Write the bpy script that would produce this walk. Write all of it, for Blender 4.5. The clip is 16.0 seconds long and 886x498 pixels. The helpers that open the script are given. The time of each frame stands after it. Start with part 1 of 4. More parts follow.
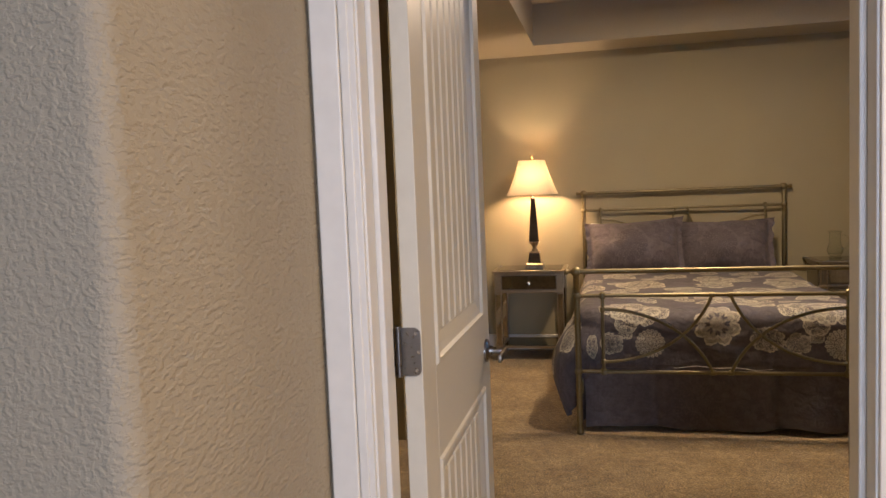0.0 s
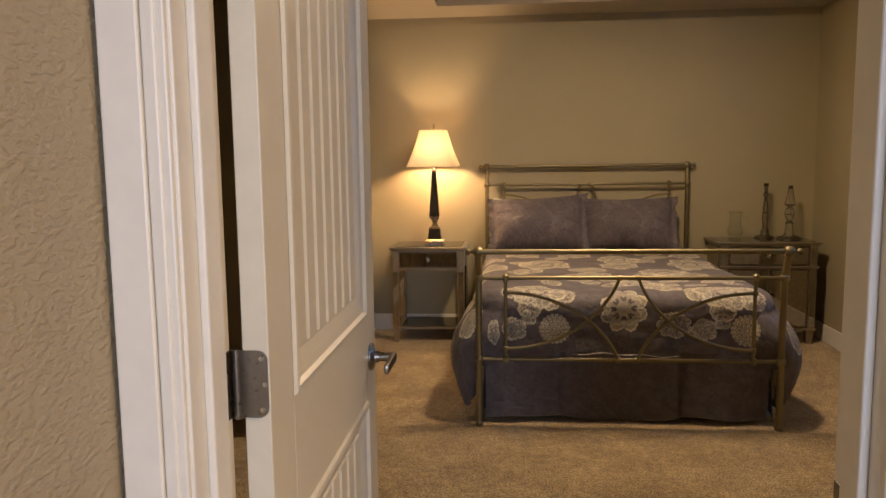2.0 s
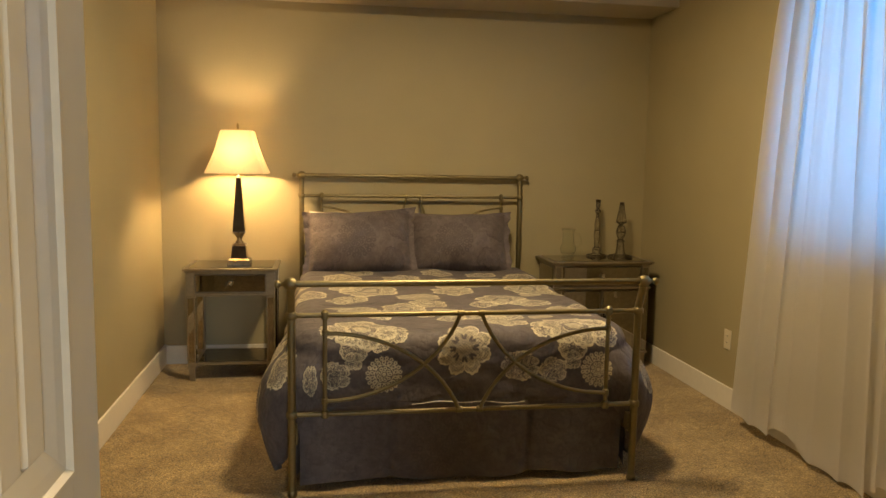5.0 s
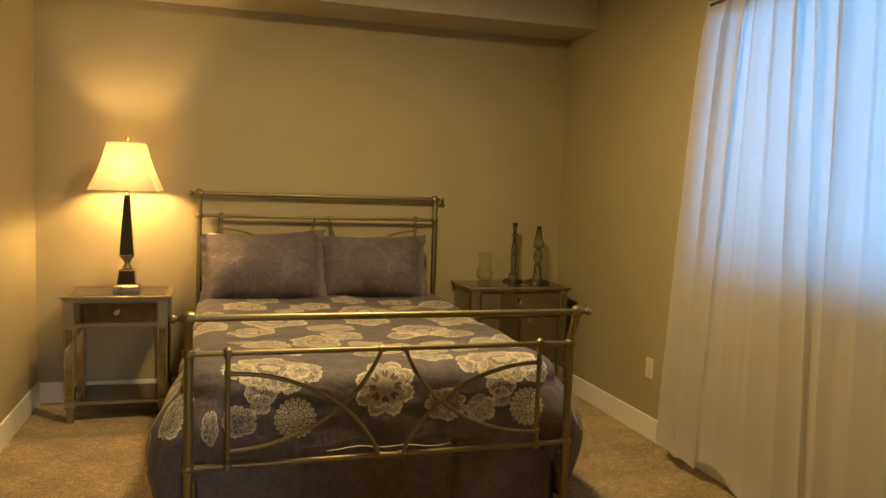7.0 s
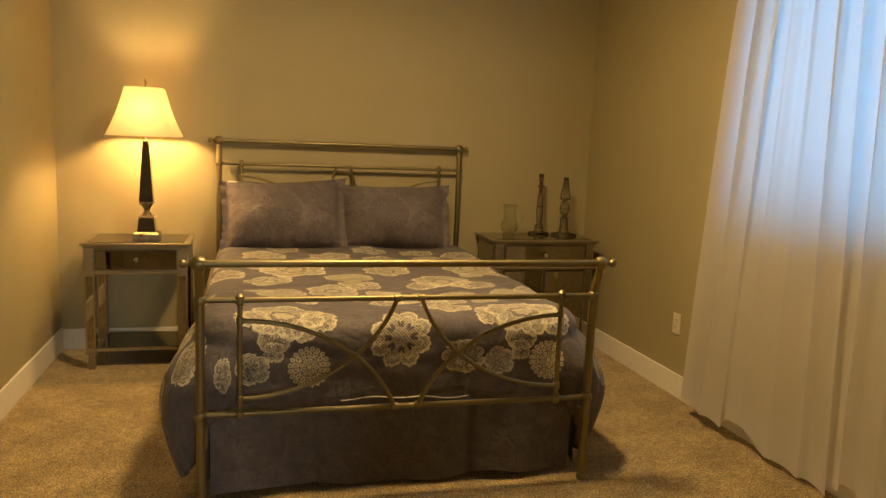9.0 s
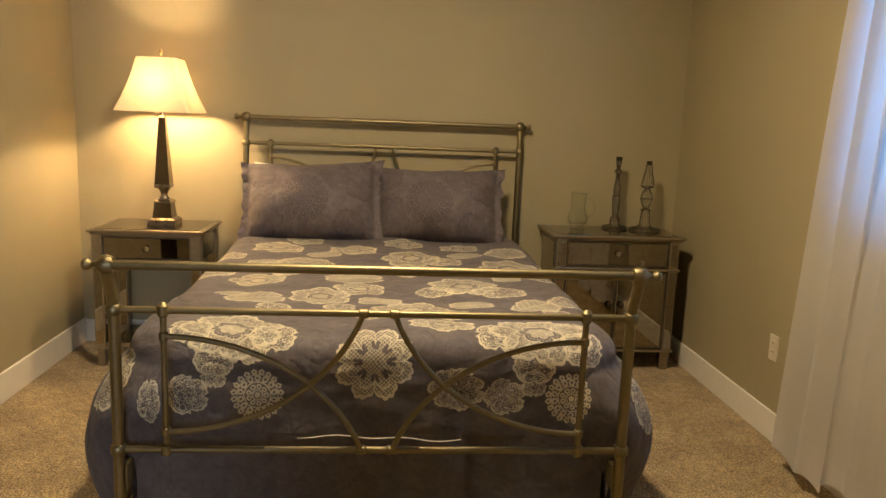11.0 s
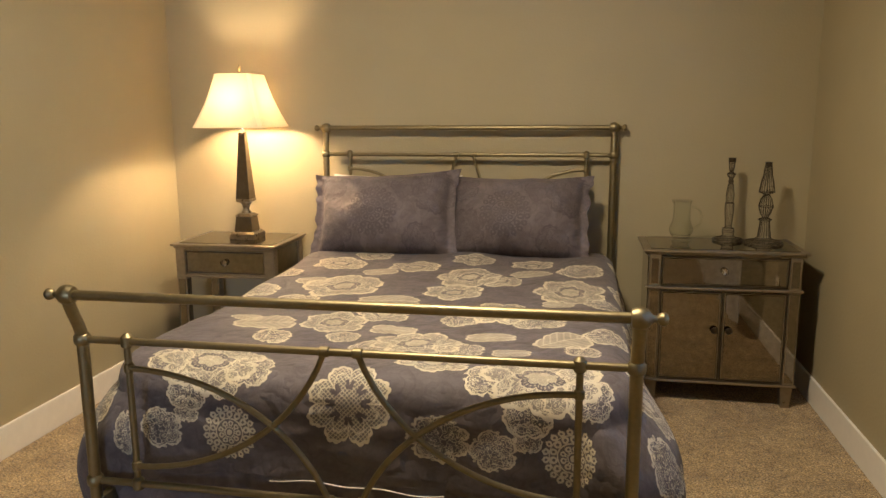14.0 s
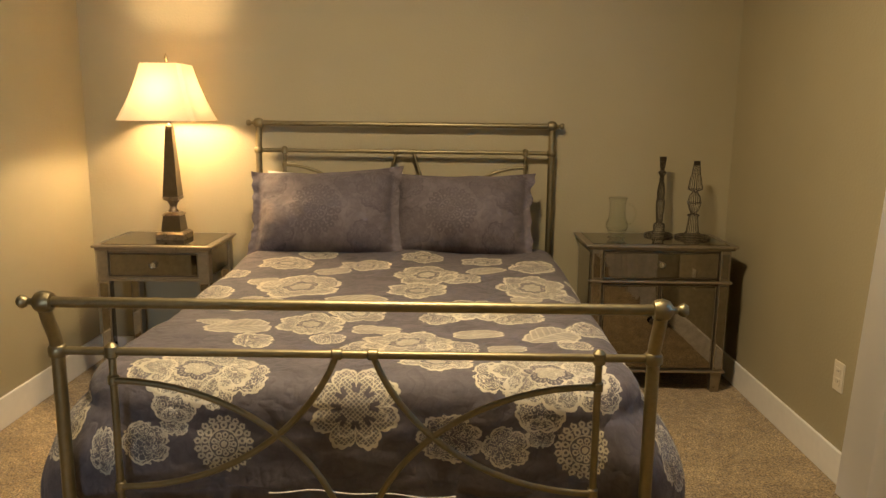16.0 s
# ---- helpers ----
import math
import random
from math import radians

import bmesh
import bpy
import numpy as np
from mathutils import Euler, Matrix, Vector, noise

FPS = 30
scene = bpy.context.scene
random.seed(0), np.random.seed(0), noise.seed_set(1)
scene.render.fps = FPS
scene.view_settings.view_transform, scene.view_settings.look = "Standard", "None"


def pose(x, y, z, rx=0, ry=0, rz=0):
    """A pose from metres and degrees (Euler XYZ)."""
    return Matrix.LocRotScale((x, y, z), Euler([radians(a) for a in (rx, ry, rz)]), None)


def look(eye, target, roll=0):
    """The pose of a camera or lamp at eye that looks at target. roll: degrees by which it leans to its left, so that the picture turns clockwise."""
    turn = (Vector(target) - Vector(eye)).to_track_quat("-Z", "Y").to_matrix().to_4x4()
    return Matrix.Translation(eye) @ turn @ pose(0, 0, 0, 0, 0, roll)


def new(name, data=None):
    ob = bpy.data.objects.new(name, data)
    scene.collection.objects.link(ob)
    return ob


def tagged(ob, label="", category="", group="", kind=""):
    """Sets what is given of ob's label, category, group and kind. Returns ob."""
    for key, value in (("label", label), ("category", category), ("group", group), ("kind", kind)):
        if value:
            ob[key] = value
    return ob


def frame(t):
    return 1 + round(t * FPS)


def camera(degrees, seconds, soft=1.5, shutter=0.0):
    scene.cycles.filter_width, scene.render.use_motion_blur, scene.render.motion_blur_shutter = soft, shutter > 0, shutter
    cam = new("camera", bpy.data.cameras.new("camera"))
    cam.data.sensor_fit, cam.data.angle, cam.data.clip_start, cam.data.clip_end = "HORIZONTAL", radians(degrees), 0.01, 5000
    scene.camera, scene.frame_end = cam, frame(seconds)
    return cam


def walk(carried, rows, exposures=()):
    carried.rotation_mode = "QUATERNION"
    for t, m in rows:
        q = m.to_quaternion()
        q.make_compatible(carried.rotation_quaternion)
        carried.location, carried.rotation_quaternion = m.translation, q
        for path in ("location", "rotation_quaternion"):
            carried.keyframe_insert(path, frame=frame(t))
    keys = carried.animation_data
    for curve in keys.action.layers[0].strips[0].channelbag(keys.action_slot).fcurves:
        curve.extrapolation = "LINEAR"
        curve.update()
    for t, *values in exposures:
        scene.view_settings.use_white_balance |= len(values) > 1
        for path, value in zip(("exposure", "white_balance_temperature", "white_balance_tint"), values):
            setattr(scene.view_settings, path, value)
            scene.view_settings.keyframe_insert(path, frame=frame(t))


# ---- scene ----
cam = camera(61.0, 16.0)
PATH = [
    (0, (1.124, -6.327, 1.359), (0.692, -4.38, 1.209), -2.3),
    (0.5, (1.166, -6.253, 1.353), (0.722, -4.308, 1.207), -1.2),
    (1, (1.192, -6.176, 1.341), (0.789, -4.224, 1.177), -0.5),
    (1.5, (1.17, -6.08, 1.339), (0.862, -4.113, 1.144), 0.2),
    (2, (1.098, -5.951, 1.358), (0.923, -3.972, 1.124), -0.7),
    (2.5, (1.051, -5.78, 1.378), (1.12, -3.797, 1.125), -2.1),
    (3, (1.052, -5.656, 1.342), (1.292, -3.69, 1.064), 0.3),
    (3.2, (1.064, -5.593, 1.351), (1.299, -3.627, 1.071), 1.3),
    (5.3, (1.076, -5.191, 1.389), (1.433, -3.234, 1.179), 0.7),
    (5.5, (1.06, -5.131, 1.387), (1.474, -3.185, 1.184), 0.5),
    (6, (1.025, -5.043, 1.382), (1.554, -3.125, 1.176), 1.0),
    (6.5, (1.035, -4.997, 1.389), (1.613, -3.092, 1.2), 1.7),
    (7, (1.042, -4.975, 1.39), (1.615, -3.066, 1.226), 1.9),
    (7.5, (1.046, -4.957, 1.388), (1.595, -3.041, 1.222), 1.7),
    (8, (1.057, -4.942, 1.385), (1.581, -3.022, 1.193), 1.6),
    (8.5, (1.071, -4.927, 1.379), (1.576, -3.005, 1.151), 1.7),
    (9, (1.114, -4.889, 1.349), (1.611, -2.972, 1.066), 2.3),
    (9.2, (1.137, -4.862, 1.338), (1.621, -2.948, 1.022), 2.1),
    (11.3, (1.809, -4.204, 1.328), (1.949, -2.239, 0.982), 2.2),
    (11.5, (1.881, -4.129, 1.33), (2.032, -2.167, 0.973), 1.7),
    (12, (2.043, -3.989, 1.355), (2.117, -2.023, 1.0), 1.2),
    (12.5, (2.162, -3.991, 1.368), (2.068, -2.018, 1.057), 1.6),
    (13, (2.312, -3.968, 1.364), (2.04, -2.01, 1.058), 1.5),
    (13.5, (2.344, -3.979, 1.372), (2.015, -2.041, 1.005), 0.1),
    (14, (2.287, -3.993, 1.376), (1.934, -2.056, 1.022), -0.3),
    (14.5, (2.246, -4.001, 1.375), (1.955, -2.052, 1.034), 0.5),
    (15, (2.155, -4.023, 1.372), (2.059, -2.053, 1.042), 1.2),
    (15.5, (2.043, -4.022, 1.364), (2.038, -2.05, 1.031), 0.7),
    (16, (1.918, -4.001, 1.365), (1.906, -2.033, 1.009), 0.7),
]
EXPOSURES = [(0, 0.62, 6000, 18), (0.5, 0.54, 6500, 16), (1.5, 0.57, 6500, 18), (3.2, 0.72, 6500, 15), (5.3, 0.82, 7600, 3), (7, 0.8, 8900, 4), (9.2, 0.8, 9900, 5), (11.3, 1.0, 6000, 7), (12, 0.98, 5700, 8), (12.6, 0.98, 6050, 9), (13.5, 1.12, 5900, 7), (14.5, 1.12, 5600, 10), (15.2, 1.03, 5900, 10), (16, 1.03, 6250, 7)]
walk(cam, [(t, look(eye, target, roll)) for t, eye, target, roll in PATH], EXPOSURES)

# ---- world and lights ----
world = bpy.data.worlds.new("world")
world.use_nodes = True
scene.world = world
sky = world.node_tree.nodes.new("ShaderNodeTexSky")
sky.sky_type, sky.sun_disc = "NISHITA", False
sky.sun_elevation, sky.sun_rotation = radians(28), radians(250)
world.node_tree.links.new(sky.outputs[0], world.node_tree.nodes["Background"].inputs[0])
world.node_tree.nodes["Background"].inputs[1].default_value = 0.12


def lamp(name, kind, m, energy, color, **more):
    data = bpy.data.lights.new(name, kind)
    data.energy, data.color = energy, color
    ob = new(name, data)
    ob.matrix_world = m
    return ob


sun = lamp("sun", "SUN", look((-20, -9, 14), (0, 0, 0)), 2.0, (1.0, 0.93, 0.82))
sun.data.angle = radians(0.5)
bulb = lamp("bulb_light", "POINT", pose(0.532, -0.238, 1.425), 19.5, (1.0, 0.66, 0.36))
bulb.data.shadow_soft_size = 0.035
ceiling_bulb = lamp("ceiling_light_bulb", "AREA", pose(1.73, -2.08, 2.665), 35, (1.0, 0.75, 0.48))
ceiling_bulb.data.shape, ceiling_bulb.data.size = "DISK", 0.30
hall_bulb = lamp("hall_light", "AREA", pose(2.3, -6.0, 2.40), 24, (1.0, 0.72, 0.42))
hall_bulb.data.size = 0.3
day = lamp("hall_daylight", "AREA", look((1.9, -9.64, 1.55), (1.0, -5.1, 1.45)), 62, (0.66, 0.78, 1.0))
day.data.shape, day.data.size, day.data.size_y = "RECTANGLE", 1.2, 1.3

window_sky = lamp("window_daylight", "AREA", look((3.70, -2.56, 1.615), (0, -1.81, 1.615)), 17.5, (0.05, 0.36, 1.0))
window_sky.data.shape, window_sky.data.size, window_sky.data.size_y = "RECTANGLE", 1.45, 1.25

# ---- materials ----


class Mat:
    """A small wrapper round one node material."""

    def __init__(self, name):
        self.m = bpy.data.materials.new(name)
        self.m.use_nodes = True
        self.t = self.m.node_tree
        self.b = self.t.nodes["Principled BSDF"]
        self.out = self.t.nodes["Material Output"]

    def node(self, kind, **ins):
        n = self.t.nodes.new("ShaderNode" + kind)
        for k, v in ins.items():
            key = k.replace("_", " ")
            n.inputs[key].default_value = v
        return n

    def link(self, a, b):
        self.t.links.new(a, b)

    def coords(self, kind="Object"):
        return self.t.nodes.new("ShaderNodeTexCoord").outputs[kind]

    def noise(self, vec, scale, detail=4.0, rough=0.55):
        n = self.node("TexNoise", Scale=scale, Detail=detail, Roughness=rough)
        self.link(vec, n.inputs["Vector"])
        return n.outputs["Fac"]

    def ramp(self, fac, *stops):
        n = self.t.nodes.new("ShaderNodeValToRGB")
        while len(n.color_ramp.elements) < len(stops):
            n.color_ramp.elements.new(0.5)
        for e, (p, c) in zip(n.color_ramp.elements, stops):
            e.position, e.color = p, (*c, 1) if len(c) == 3 else c
        self.link(fac, n.inputs[0])
        return n.outputs[0]

    def math(self, op, a, b=None, c=None):
        n = self.t.nodes.new("ShaderNodeMath")
        n.operation = op
        for i, v in enumerate((a, b, c)):
            if v is None:
                continue
            if isinstance(v, (int, float)):
                n.inputs[i].default_value = v
            else:
                self.link(v, n.inputs[i])
        return n.outputs[0]

    def mix(self, fac, a, b):
        n = self.t.nodes.new("ShaderNodeMix")
        n.data_type = "RGBA"
        for i, v in ((0, fac), (6, a), (7, b)):
            if isinstance(v, (int, float)):
                n.inputs[i].default_value = v
            elif isinstance(v, tuple):
                n.inputs[i].default_value = (*v, 1)
            else:
                self.link(v, n.inputs[i])
        return n.outputs[2]

    def bump(self, height, strength, distance):
        n = self.node("Bump", Strength=strength, Distance=distance)
        self.link(height, n.inputs["Height"])
        self.link(n.outputs[0], self.b.inputs["Normal"])
        return n

    def set(self, color=None, rough=None, metal=None):
        for key, v in (("Base Color", color), ("Roughness", rough), ("Metallic", metal)):
            if v is None:
                continue
            if isinstance(v, tuple):
                self.b.inputs[key].default_value = (*v, 1)
            elif isinstance(v, (int, float)):
                self.b.inputs[key].default_value = v
            else:
                self.link(v, self.b.inputs[key])
        return self


def painted_wall(name, color, depth=0.0016, scale=75, drag=1.0):
    """Textured paint; drag under 1 draws the blobs out along the run of the wall, as a trowel does."""
    m = Mat(name)
    stretch = m.node("Mapping", Scale=(1.0, drag, 1.15))
    m.link(m.coords(), stretch.inputs["Vector"])
    co = stretch.outputs[0]
    low = tuple(c * 0.93 for c in color)
    m.set(m.ramp(m.noise(co, 1.7, 3), (0.3, low), (0.7, color)), 0.62)
    peel = m.ramp(m.noise(co, scale, 3, 0.5), (0.42, (0, 0, 0)), (0.62, (1, 1, 1)))
    m.bump(peel, 0.7, depth)
    return m.m


def plain(name, color, rough=0.5, metal=0.0, grain=40, amount=0.08, relief=0.0004):
    m = Mat(name)
    co = m.coords()
    lo = tuple(c * (1 - amount) for c in color)
    hi = tuple(min(1, c * (1 + amount)) for c in color)
    n = m.noise(co, grain, 4)
    m.set(m.ramp(n, (0.3, lo), (0.7, hi)), m.ramp(n, (0.3, (rough * 0.85,) * 3), (0.7, (min(1, rough * 1.15),) * 3)), metal)
    if relief:
        m.bump(n, 0.4, relief)
    return m.m


WALL = painted_wall("beige_wall_paint", (0.372, 0.322, 0.192), 0.00035)
HALL_WALL = painted_wall("hall_wall_paint", (0.42, 0.362, 0.258), 0.0019, 122, 0.55)
CEILING = painted_wall("ceiling_paint", (0.42, 0.365, 0.26), 0.0006)
TRIM = plain("cream_trim_paint", (0.79, 0.76, 0.68), 0.38, 0, 25, 0.03, 0.0003)
DOOR = plain("door_paint", (0.68, 0.635, 0.515), 0.36, 0, 30, 0.03, 0.0003)
NICKEL = plain("satin_nickel", (0.27, 0.25, 0.225), 0.3, 1.0, 120, 0.08)
STEEL = plain("screw_steel", (0.55, 0.52, 0.48), 0.25, 1.0)
PLASTIC = plain("ivory_plastic", (0.66, 0.60, 0.46), 0.35, 0, 20, 0.02, 0)
DARK = plain("dark_void", (0.03, 0.026, 0.02), 0.8)
BRASS = plain("antique_brass", (0.255, 0.215, 0.12), 0.46, 1.0, 60, 0.10, 0.00012)
SILVER = plain("antique_silver_wood", (0.29, 0.245, 0.17), 0.32, 0.75, 45, 0.11, 0.0004)
CHROME = plain("chrome", (0.62, 0.6, 0.56), 0.12, 1.0)
BRONZE = plain("lamp_bronze_trim", (0.24, 0.195, 0.13), 0.3, 0.9, 50, 0.2)
WIRE = plain("bronze_wire", (0.055, 0.042, 0.026), 0.42, 0.7, 90, 0.2)
BLACK = plain("lamp_dark_mirror", (0.20, 0.165, 0.125), 0.13, 1.0, 18, 0.15, 0)
LINEN = plain("cream_linen", (0.66, 0.62, 0.54), 0.9, 0, 300, 0.05)
MATTRESS = plain("mattress_ticking", (0.6, 0.57, 0.52), 0.9, 0, 200, 0.05)
BLIND = plain("blind_slat", (0.62, 0.64, 0.66), 0.5, 0, 10, 0.02, 0)


def mirror_material():
    m = Mat("smoky_antique_mirror")
    co = m.coords()
    spots = m.ramp(m.noise(co, 28, 5, 0.7), (0.35, (0.24, 0.215, 0.175)), (0.7, (0.33, 0.30, 0.25)))
    m.set(spots, m.ramp(m.noise(co, 9, 4), (0.3, (0.02,) * 3), (0.75, (0.055,) * 3)), 1.0)
    return m.m


MIRROR = mirror_material()


def carpet_material():
    m = Mat("beige_carpet")
    co = m.coords()
    big = m.noise(co, 4.5, 3)
    mid = m.noise(co, 26, 4, 0.7)
    fine = m.noise(co, 125, 3, 0.75)
    a = m.ramp(fine, (0.39, (0.11, 0.074, 0.027)), (0.5, (0.44, 0.325, 0.150)), (0.61, (0.80, 0.62, 0.32)))
    b = m.ramp(mid, (0.3, (0.54, 0.51, 0.48)), (0.7, (1.16, 1.14, 1.11)))
    c = m.ramp(big, (0.35, (0.74, 0.71, 0.67)), (0.65, (1.08, 1.08, 1.08)))
    n = m.t.nodes.new("ShaderNodeMix")
    n.data_type, n.blend_type = "RGBA", "MULTIPLY"
    n.inputs[0].default_value = 1
    m.link(a, n.inputs[6])
    m.link(b, n.inputs[7])
    n2 = m.t.nodes.new("ShaderNodeMix")
    n2.data_type, n2.blend_type = "RGBA", "MULTIPLY"
    n2.inputs[0].default_value = 1
    m.link(n.outputs[2], n2.inputs[6])
    m.link(c, n2.inputs[7])
    m.set(n2.outputs[2], 0.95)
    m.b.inputs["Sheen Weight"].default_value = 0.25
    h = m.math("ADD", m.math("MULTIPLY", fine, 0.5), mid)
    m.bump(h, 1.0, 0.014)
    return m.m


CARPET = carpet_material()


def sheer_material():
    m = Mat("white_sheer_cotton")
    co = m.coords()
    weave = m.noise(co, 420, 2)
    dif = m.node("BsdfDiffuse")
    dif.inputs[0].default_value = (0.86, 0.84, 0.81, 1)
    tra = m.node("BsdfTranslucent")
    tra.inputs[0].default_value = (0.88, 0.87, 0.86, 1)
    clear = m.node("BsdfTransparent")
    a = m.node("MixShader")
    a.inputs[0].default_value = 0.68
    m.link(dif.outputs[0], a.inputs[1])
    m.link(tra.outputs[0], a.inputs[2])
    b = m.node("MixShader")
    m.link(m.math("MULTIPLY", weave, 0.08), b.inputs[0])
    m.link(a.outputs[0], b.inputs[1])
    m.link(clear.outputs[0], b.inputs[2])
    m.link(b.outputs[0], m.out.inputs[0])
    return m.m


SHEER = sheer_material()


def shade_material():
    m = Mat("ivory_silk_shade")
    co = m.coords()
    weave = m.noise(co, 260, 2)
    dif = m.node("BsdfDiffuse")
    m.link(m.ramp(weave, (0.3, (0.62, 0.53, 0.36)), (0.7, (0.70, 0.60, 0.42))), dif.inputs[0])
    tra = m.node("BsdfTranslucent")
    m.link(m.ramp(weave, (0.3, (0.88, 0.72, 0.44)), (0.7, (0.95, 0.79, 0.50))), tra.inputs[0])
    a = m.node("MixShader")
    a.inputs[0].default_value = 0.068
    m.link(dif.outputs[0], a.inputs[1])
    m.link(tra.outputs[0], a.inputs[2])
    m.link(a.outputs[0], m.out.inputs[0])
    return m.m


SHADE = shade_material()


def glass_material(name, color=(1, 1, 1), rough=0.0):
    m = Mat(name)
    m.set(color, rough)
    m.b.inputs["Transmission Weight"].default_value = 1
    m.b.inputs["IOR"].default_value = 1.47
    return m.m


GLASS = glass_material("clear_glass", (0.97, 0.98, 0.97))




def thin_glass_material():
    """A thin wall of glass: clear, with gloss that grows towards the edge."""
    m = Mat("thin_clear_glass")
    clear, gloss, mix = m.node("BsdfTransparent"), m.node("BsdfGlossy"), m.node("MixShader")
    clear.inputs[0].default_value = (0.97, 0.98, 0.96, 1)
    gloss.inputs["Roughness"].default_value = 0.06
    edge = m.node("LayerWeight", Blend=0.5)
    m.link(m.math("ADD", m.math("MULTIPLY", m.math("POWER", edge.outputs["Facing"], 3.5), 0.9), 0.025), mix.inputs[0])
    m.link(clear.outputs[0], mix.inputs[1])
    m.link(gloss.outputs[0], mix.inputs[2])
    m.link(mix.outputs[0], m.out.inputs[0])
    return m.m


THIN_GLASS = thin_glass_material()
CRYSTAL = glass_material("crystal", (0.98, 0.97, 0.95), 0.02)


def frost(name):
    m = Mat(name)
    m.b.inputs["Base Color"].default_value = (0.9, 0.86, 0.75, 1)
    m.b.inputs["Emission Color"].default_value = (1.0, 0.72, 0.4, 1)
    m.b.inputs["Emission Strength"].default_value = 2.0
    return m.m


BULB = frost("lit_bulb")


def lace_group():
    """One lace motif in its own coordinates, where its radius is 1. Kind: 0 flower, 1 rosette, 2 mesh flower, 3 scrollwork, 4 leaf."""
    g = bpy.data.node_groups.new("lace_motif", "ShaderNodeTree")
    for name, kind in (("Vector", "NodeSocketVector"), ("Petals", "NodeSocketFloat"), ("Kind", "NodeSocketFloat"), ("Threads", "NodeSocketFloat")):
        g.interface.new_socket(name, in_out="INPUT", socket_type=kind)
    g.interface.new_socket("Mask", in_out="OUTPUT", socket_type="NodeSocketFloat")
    i, o = g.nodes.new("NodeGroupInput"), g.nodes.new("NodeGroupOutput")
    petals, style, threads = i.outputs["Petals"], i.outputs["Kind"], i.outputs["Threads"]

    def mt(op, a, b=None, c=None):
        n = g.nodes.new("ShaderNodeMath")
        n.operation = op
        for k, v in enumerate((a, b, c)):
            if v is None:
                continue
            if isinstance(v, (int, float)):
                n.inputs[k].default_value = v
            else:
                g.links.new(v, n.inputs[k])
        return n.outputs[0]

    def mul(*v):
        total = v[0]
        for k in v[1:]:
            total = mt("MULTIPLY", total, k)
        return total

    def either(*v):
        total = v[0]
        for k in v[1:]:
            total = mt("MAXIMUM", total, k)
        return total

    def near(v, at, width):
        return mt("LESS_THAN", mt("ABSOLUTE", mt("SUBTRACT", v, at)), width)

    def below(v, at):
        return mt("LESS_THAN", v, at)

    def above(v, at):
        return mt("GREATER_THAN", v, at)

    def wave(turns):
        return mt("ABSOLUTE", mt("SINE", mul(a, turns)))

    sep = g.nodes.new("ShaderNodeSeparateXYZ")
    g.links.new(i.outputs["Vector"], sep.inputs[0])
    drift = g.nodes.new("ShaderNodeTexNoise")
    drift.inputs["Scale"].default_value, drift.inputs["Detail"].default_value = 2.6, 2.0
    g.links.new(i.outputs["Vector"], drift.inputs["Vector"])
    wander = mt("MULTIPLY", mt("SUBTRACT", drift.outputs["Fac"], 0.5), 0.26)
    x, y = mt("ADD", sep.outputs[0], mul(wander, 0.4)), mt("ADD", sep.outputs[1], mul(wander, 0.4))
    r = mt("SQRT", mt("ADD", mul(x, x), mul(y, y)))
    a = mt("ARCTAN2", y, x)
    edge = mt("ADD", mt("ADD", 0.74, mul(wave(mul(petals, 0.5)), 0.22)), mul(wave(mul(petals, 2.0)), 0.05))
    q = mt("DIVIDE", r, edge)
    loose = mt("ADD", q, wander)

    def dots(count, at, size, width):
        """A ring of small circles."""
        u = mul(mt("SUBTRACT", mt("FRACT", mt("MULTIPLY", mt("ADD", a, 3.1416), count / 6.2832)), 0.5), 6.2832 * at / count)
        v = mt("SUBTRACT", r, at)
        return near(mt("SQRT", mt("ADD", mul(u, u), mul(v, v))), size, width)

    rim = near(q, 0.95, 0.045)
    # flower: pale heart, dark beaded ring, wide lace border
    flower = either(mul(below(q, 0.27), mt("ADD", 0.5, mul(threads, 0.35))), mul(near(q, 0.34, 0.03), above(wave(mul(petals, 2.5)), 0.8), 0.5))
    band = mul(above(loose, 0.42), below(loose, 1.0))
    flower = either(flower, mul(band, mt("ADD", 0.24, mul(threads, 0.72))), mul(near(loose, 0.95, 0.05), 0.95), mul(near(loose, 0.44, 0.025), 0.8))
    flower = mul(flower, mt("SUBTRACT", 1.0, mul(near(loose, 0.68, 0.02), 0.35)))
    # rosette: rings of loops round a star
    rosette = either(dots(20.0, 0.87, 0.075, 0.034), dots(14.0, 0.64, 0.085, 0.036), dots(20.0, 0.985, 0.0, 0.028), near(r, 0.76, 0.018), near(r, 0.50, 0.025))
    rosette = either(rosette, dots(9.0, 0.33, 0.07, 0.03), mul(above(wave(9.0), 0.75), below(r, 0.25), above(r, 0.16)), below(r, 0.10), near(r, 0.17, 0.018), mul(below(r, 0.95), 0.10))
    # mesh flower: scalloped petals of diamond net, open round the heart
    net = either(*[mt("LESS_THAN", mt("FRACT", mt("MULTIPLY", mt(op, x, y), 9.5)), 0.24) for op in ("ADD", "SUBTRACT")])
    open_ring = mul(above(r, 0.30), below(r, 0.52), below(wave(mul(petals, 0.5)), 0.80))
    mesh = mul(either(mul(net, 0.85), 0.15), mt("SUBTRACT", 1.0, open_ring), below(q, 0.97))
    mesh = either(mesh, mul(rim, 0.95), mul(near(mt("ADD", q, mul(wave(mul(petals, 0.5)), -0.12)), 0.60, 0.022), 0.95))
    mesh = mt("MAXIMUM", mesh, mul(below(wave(mul(petals, 0.5)), 0.07), above(q, 0.55), below(q, 0.97)))
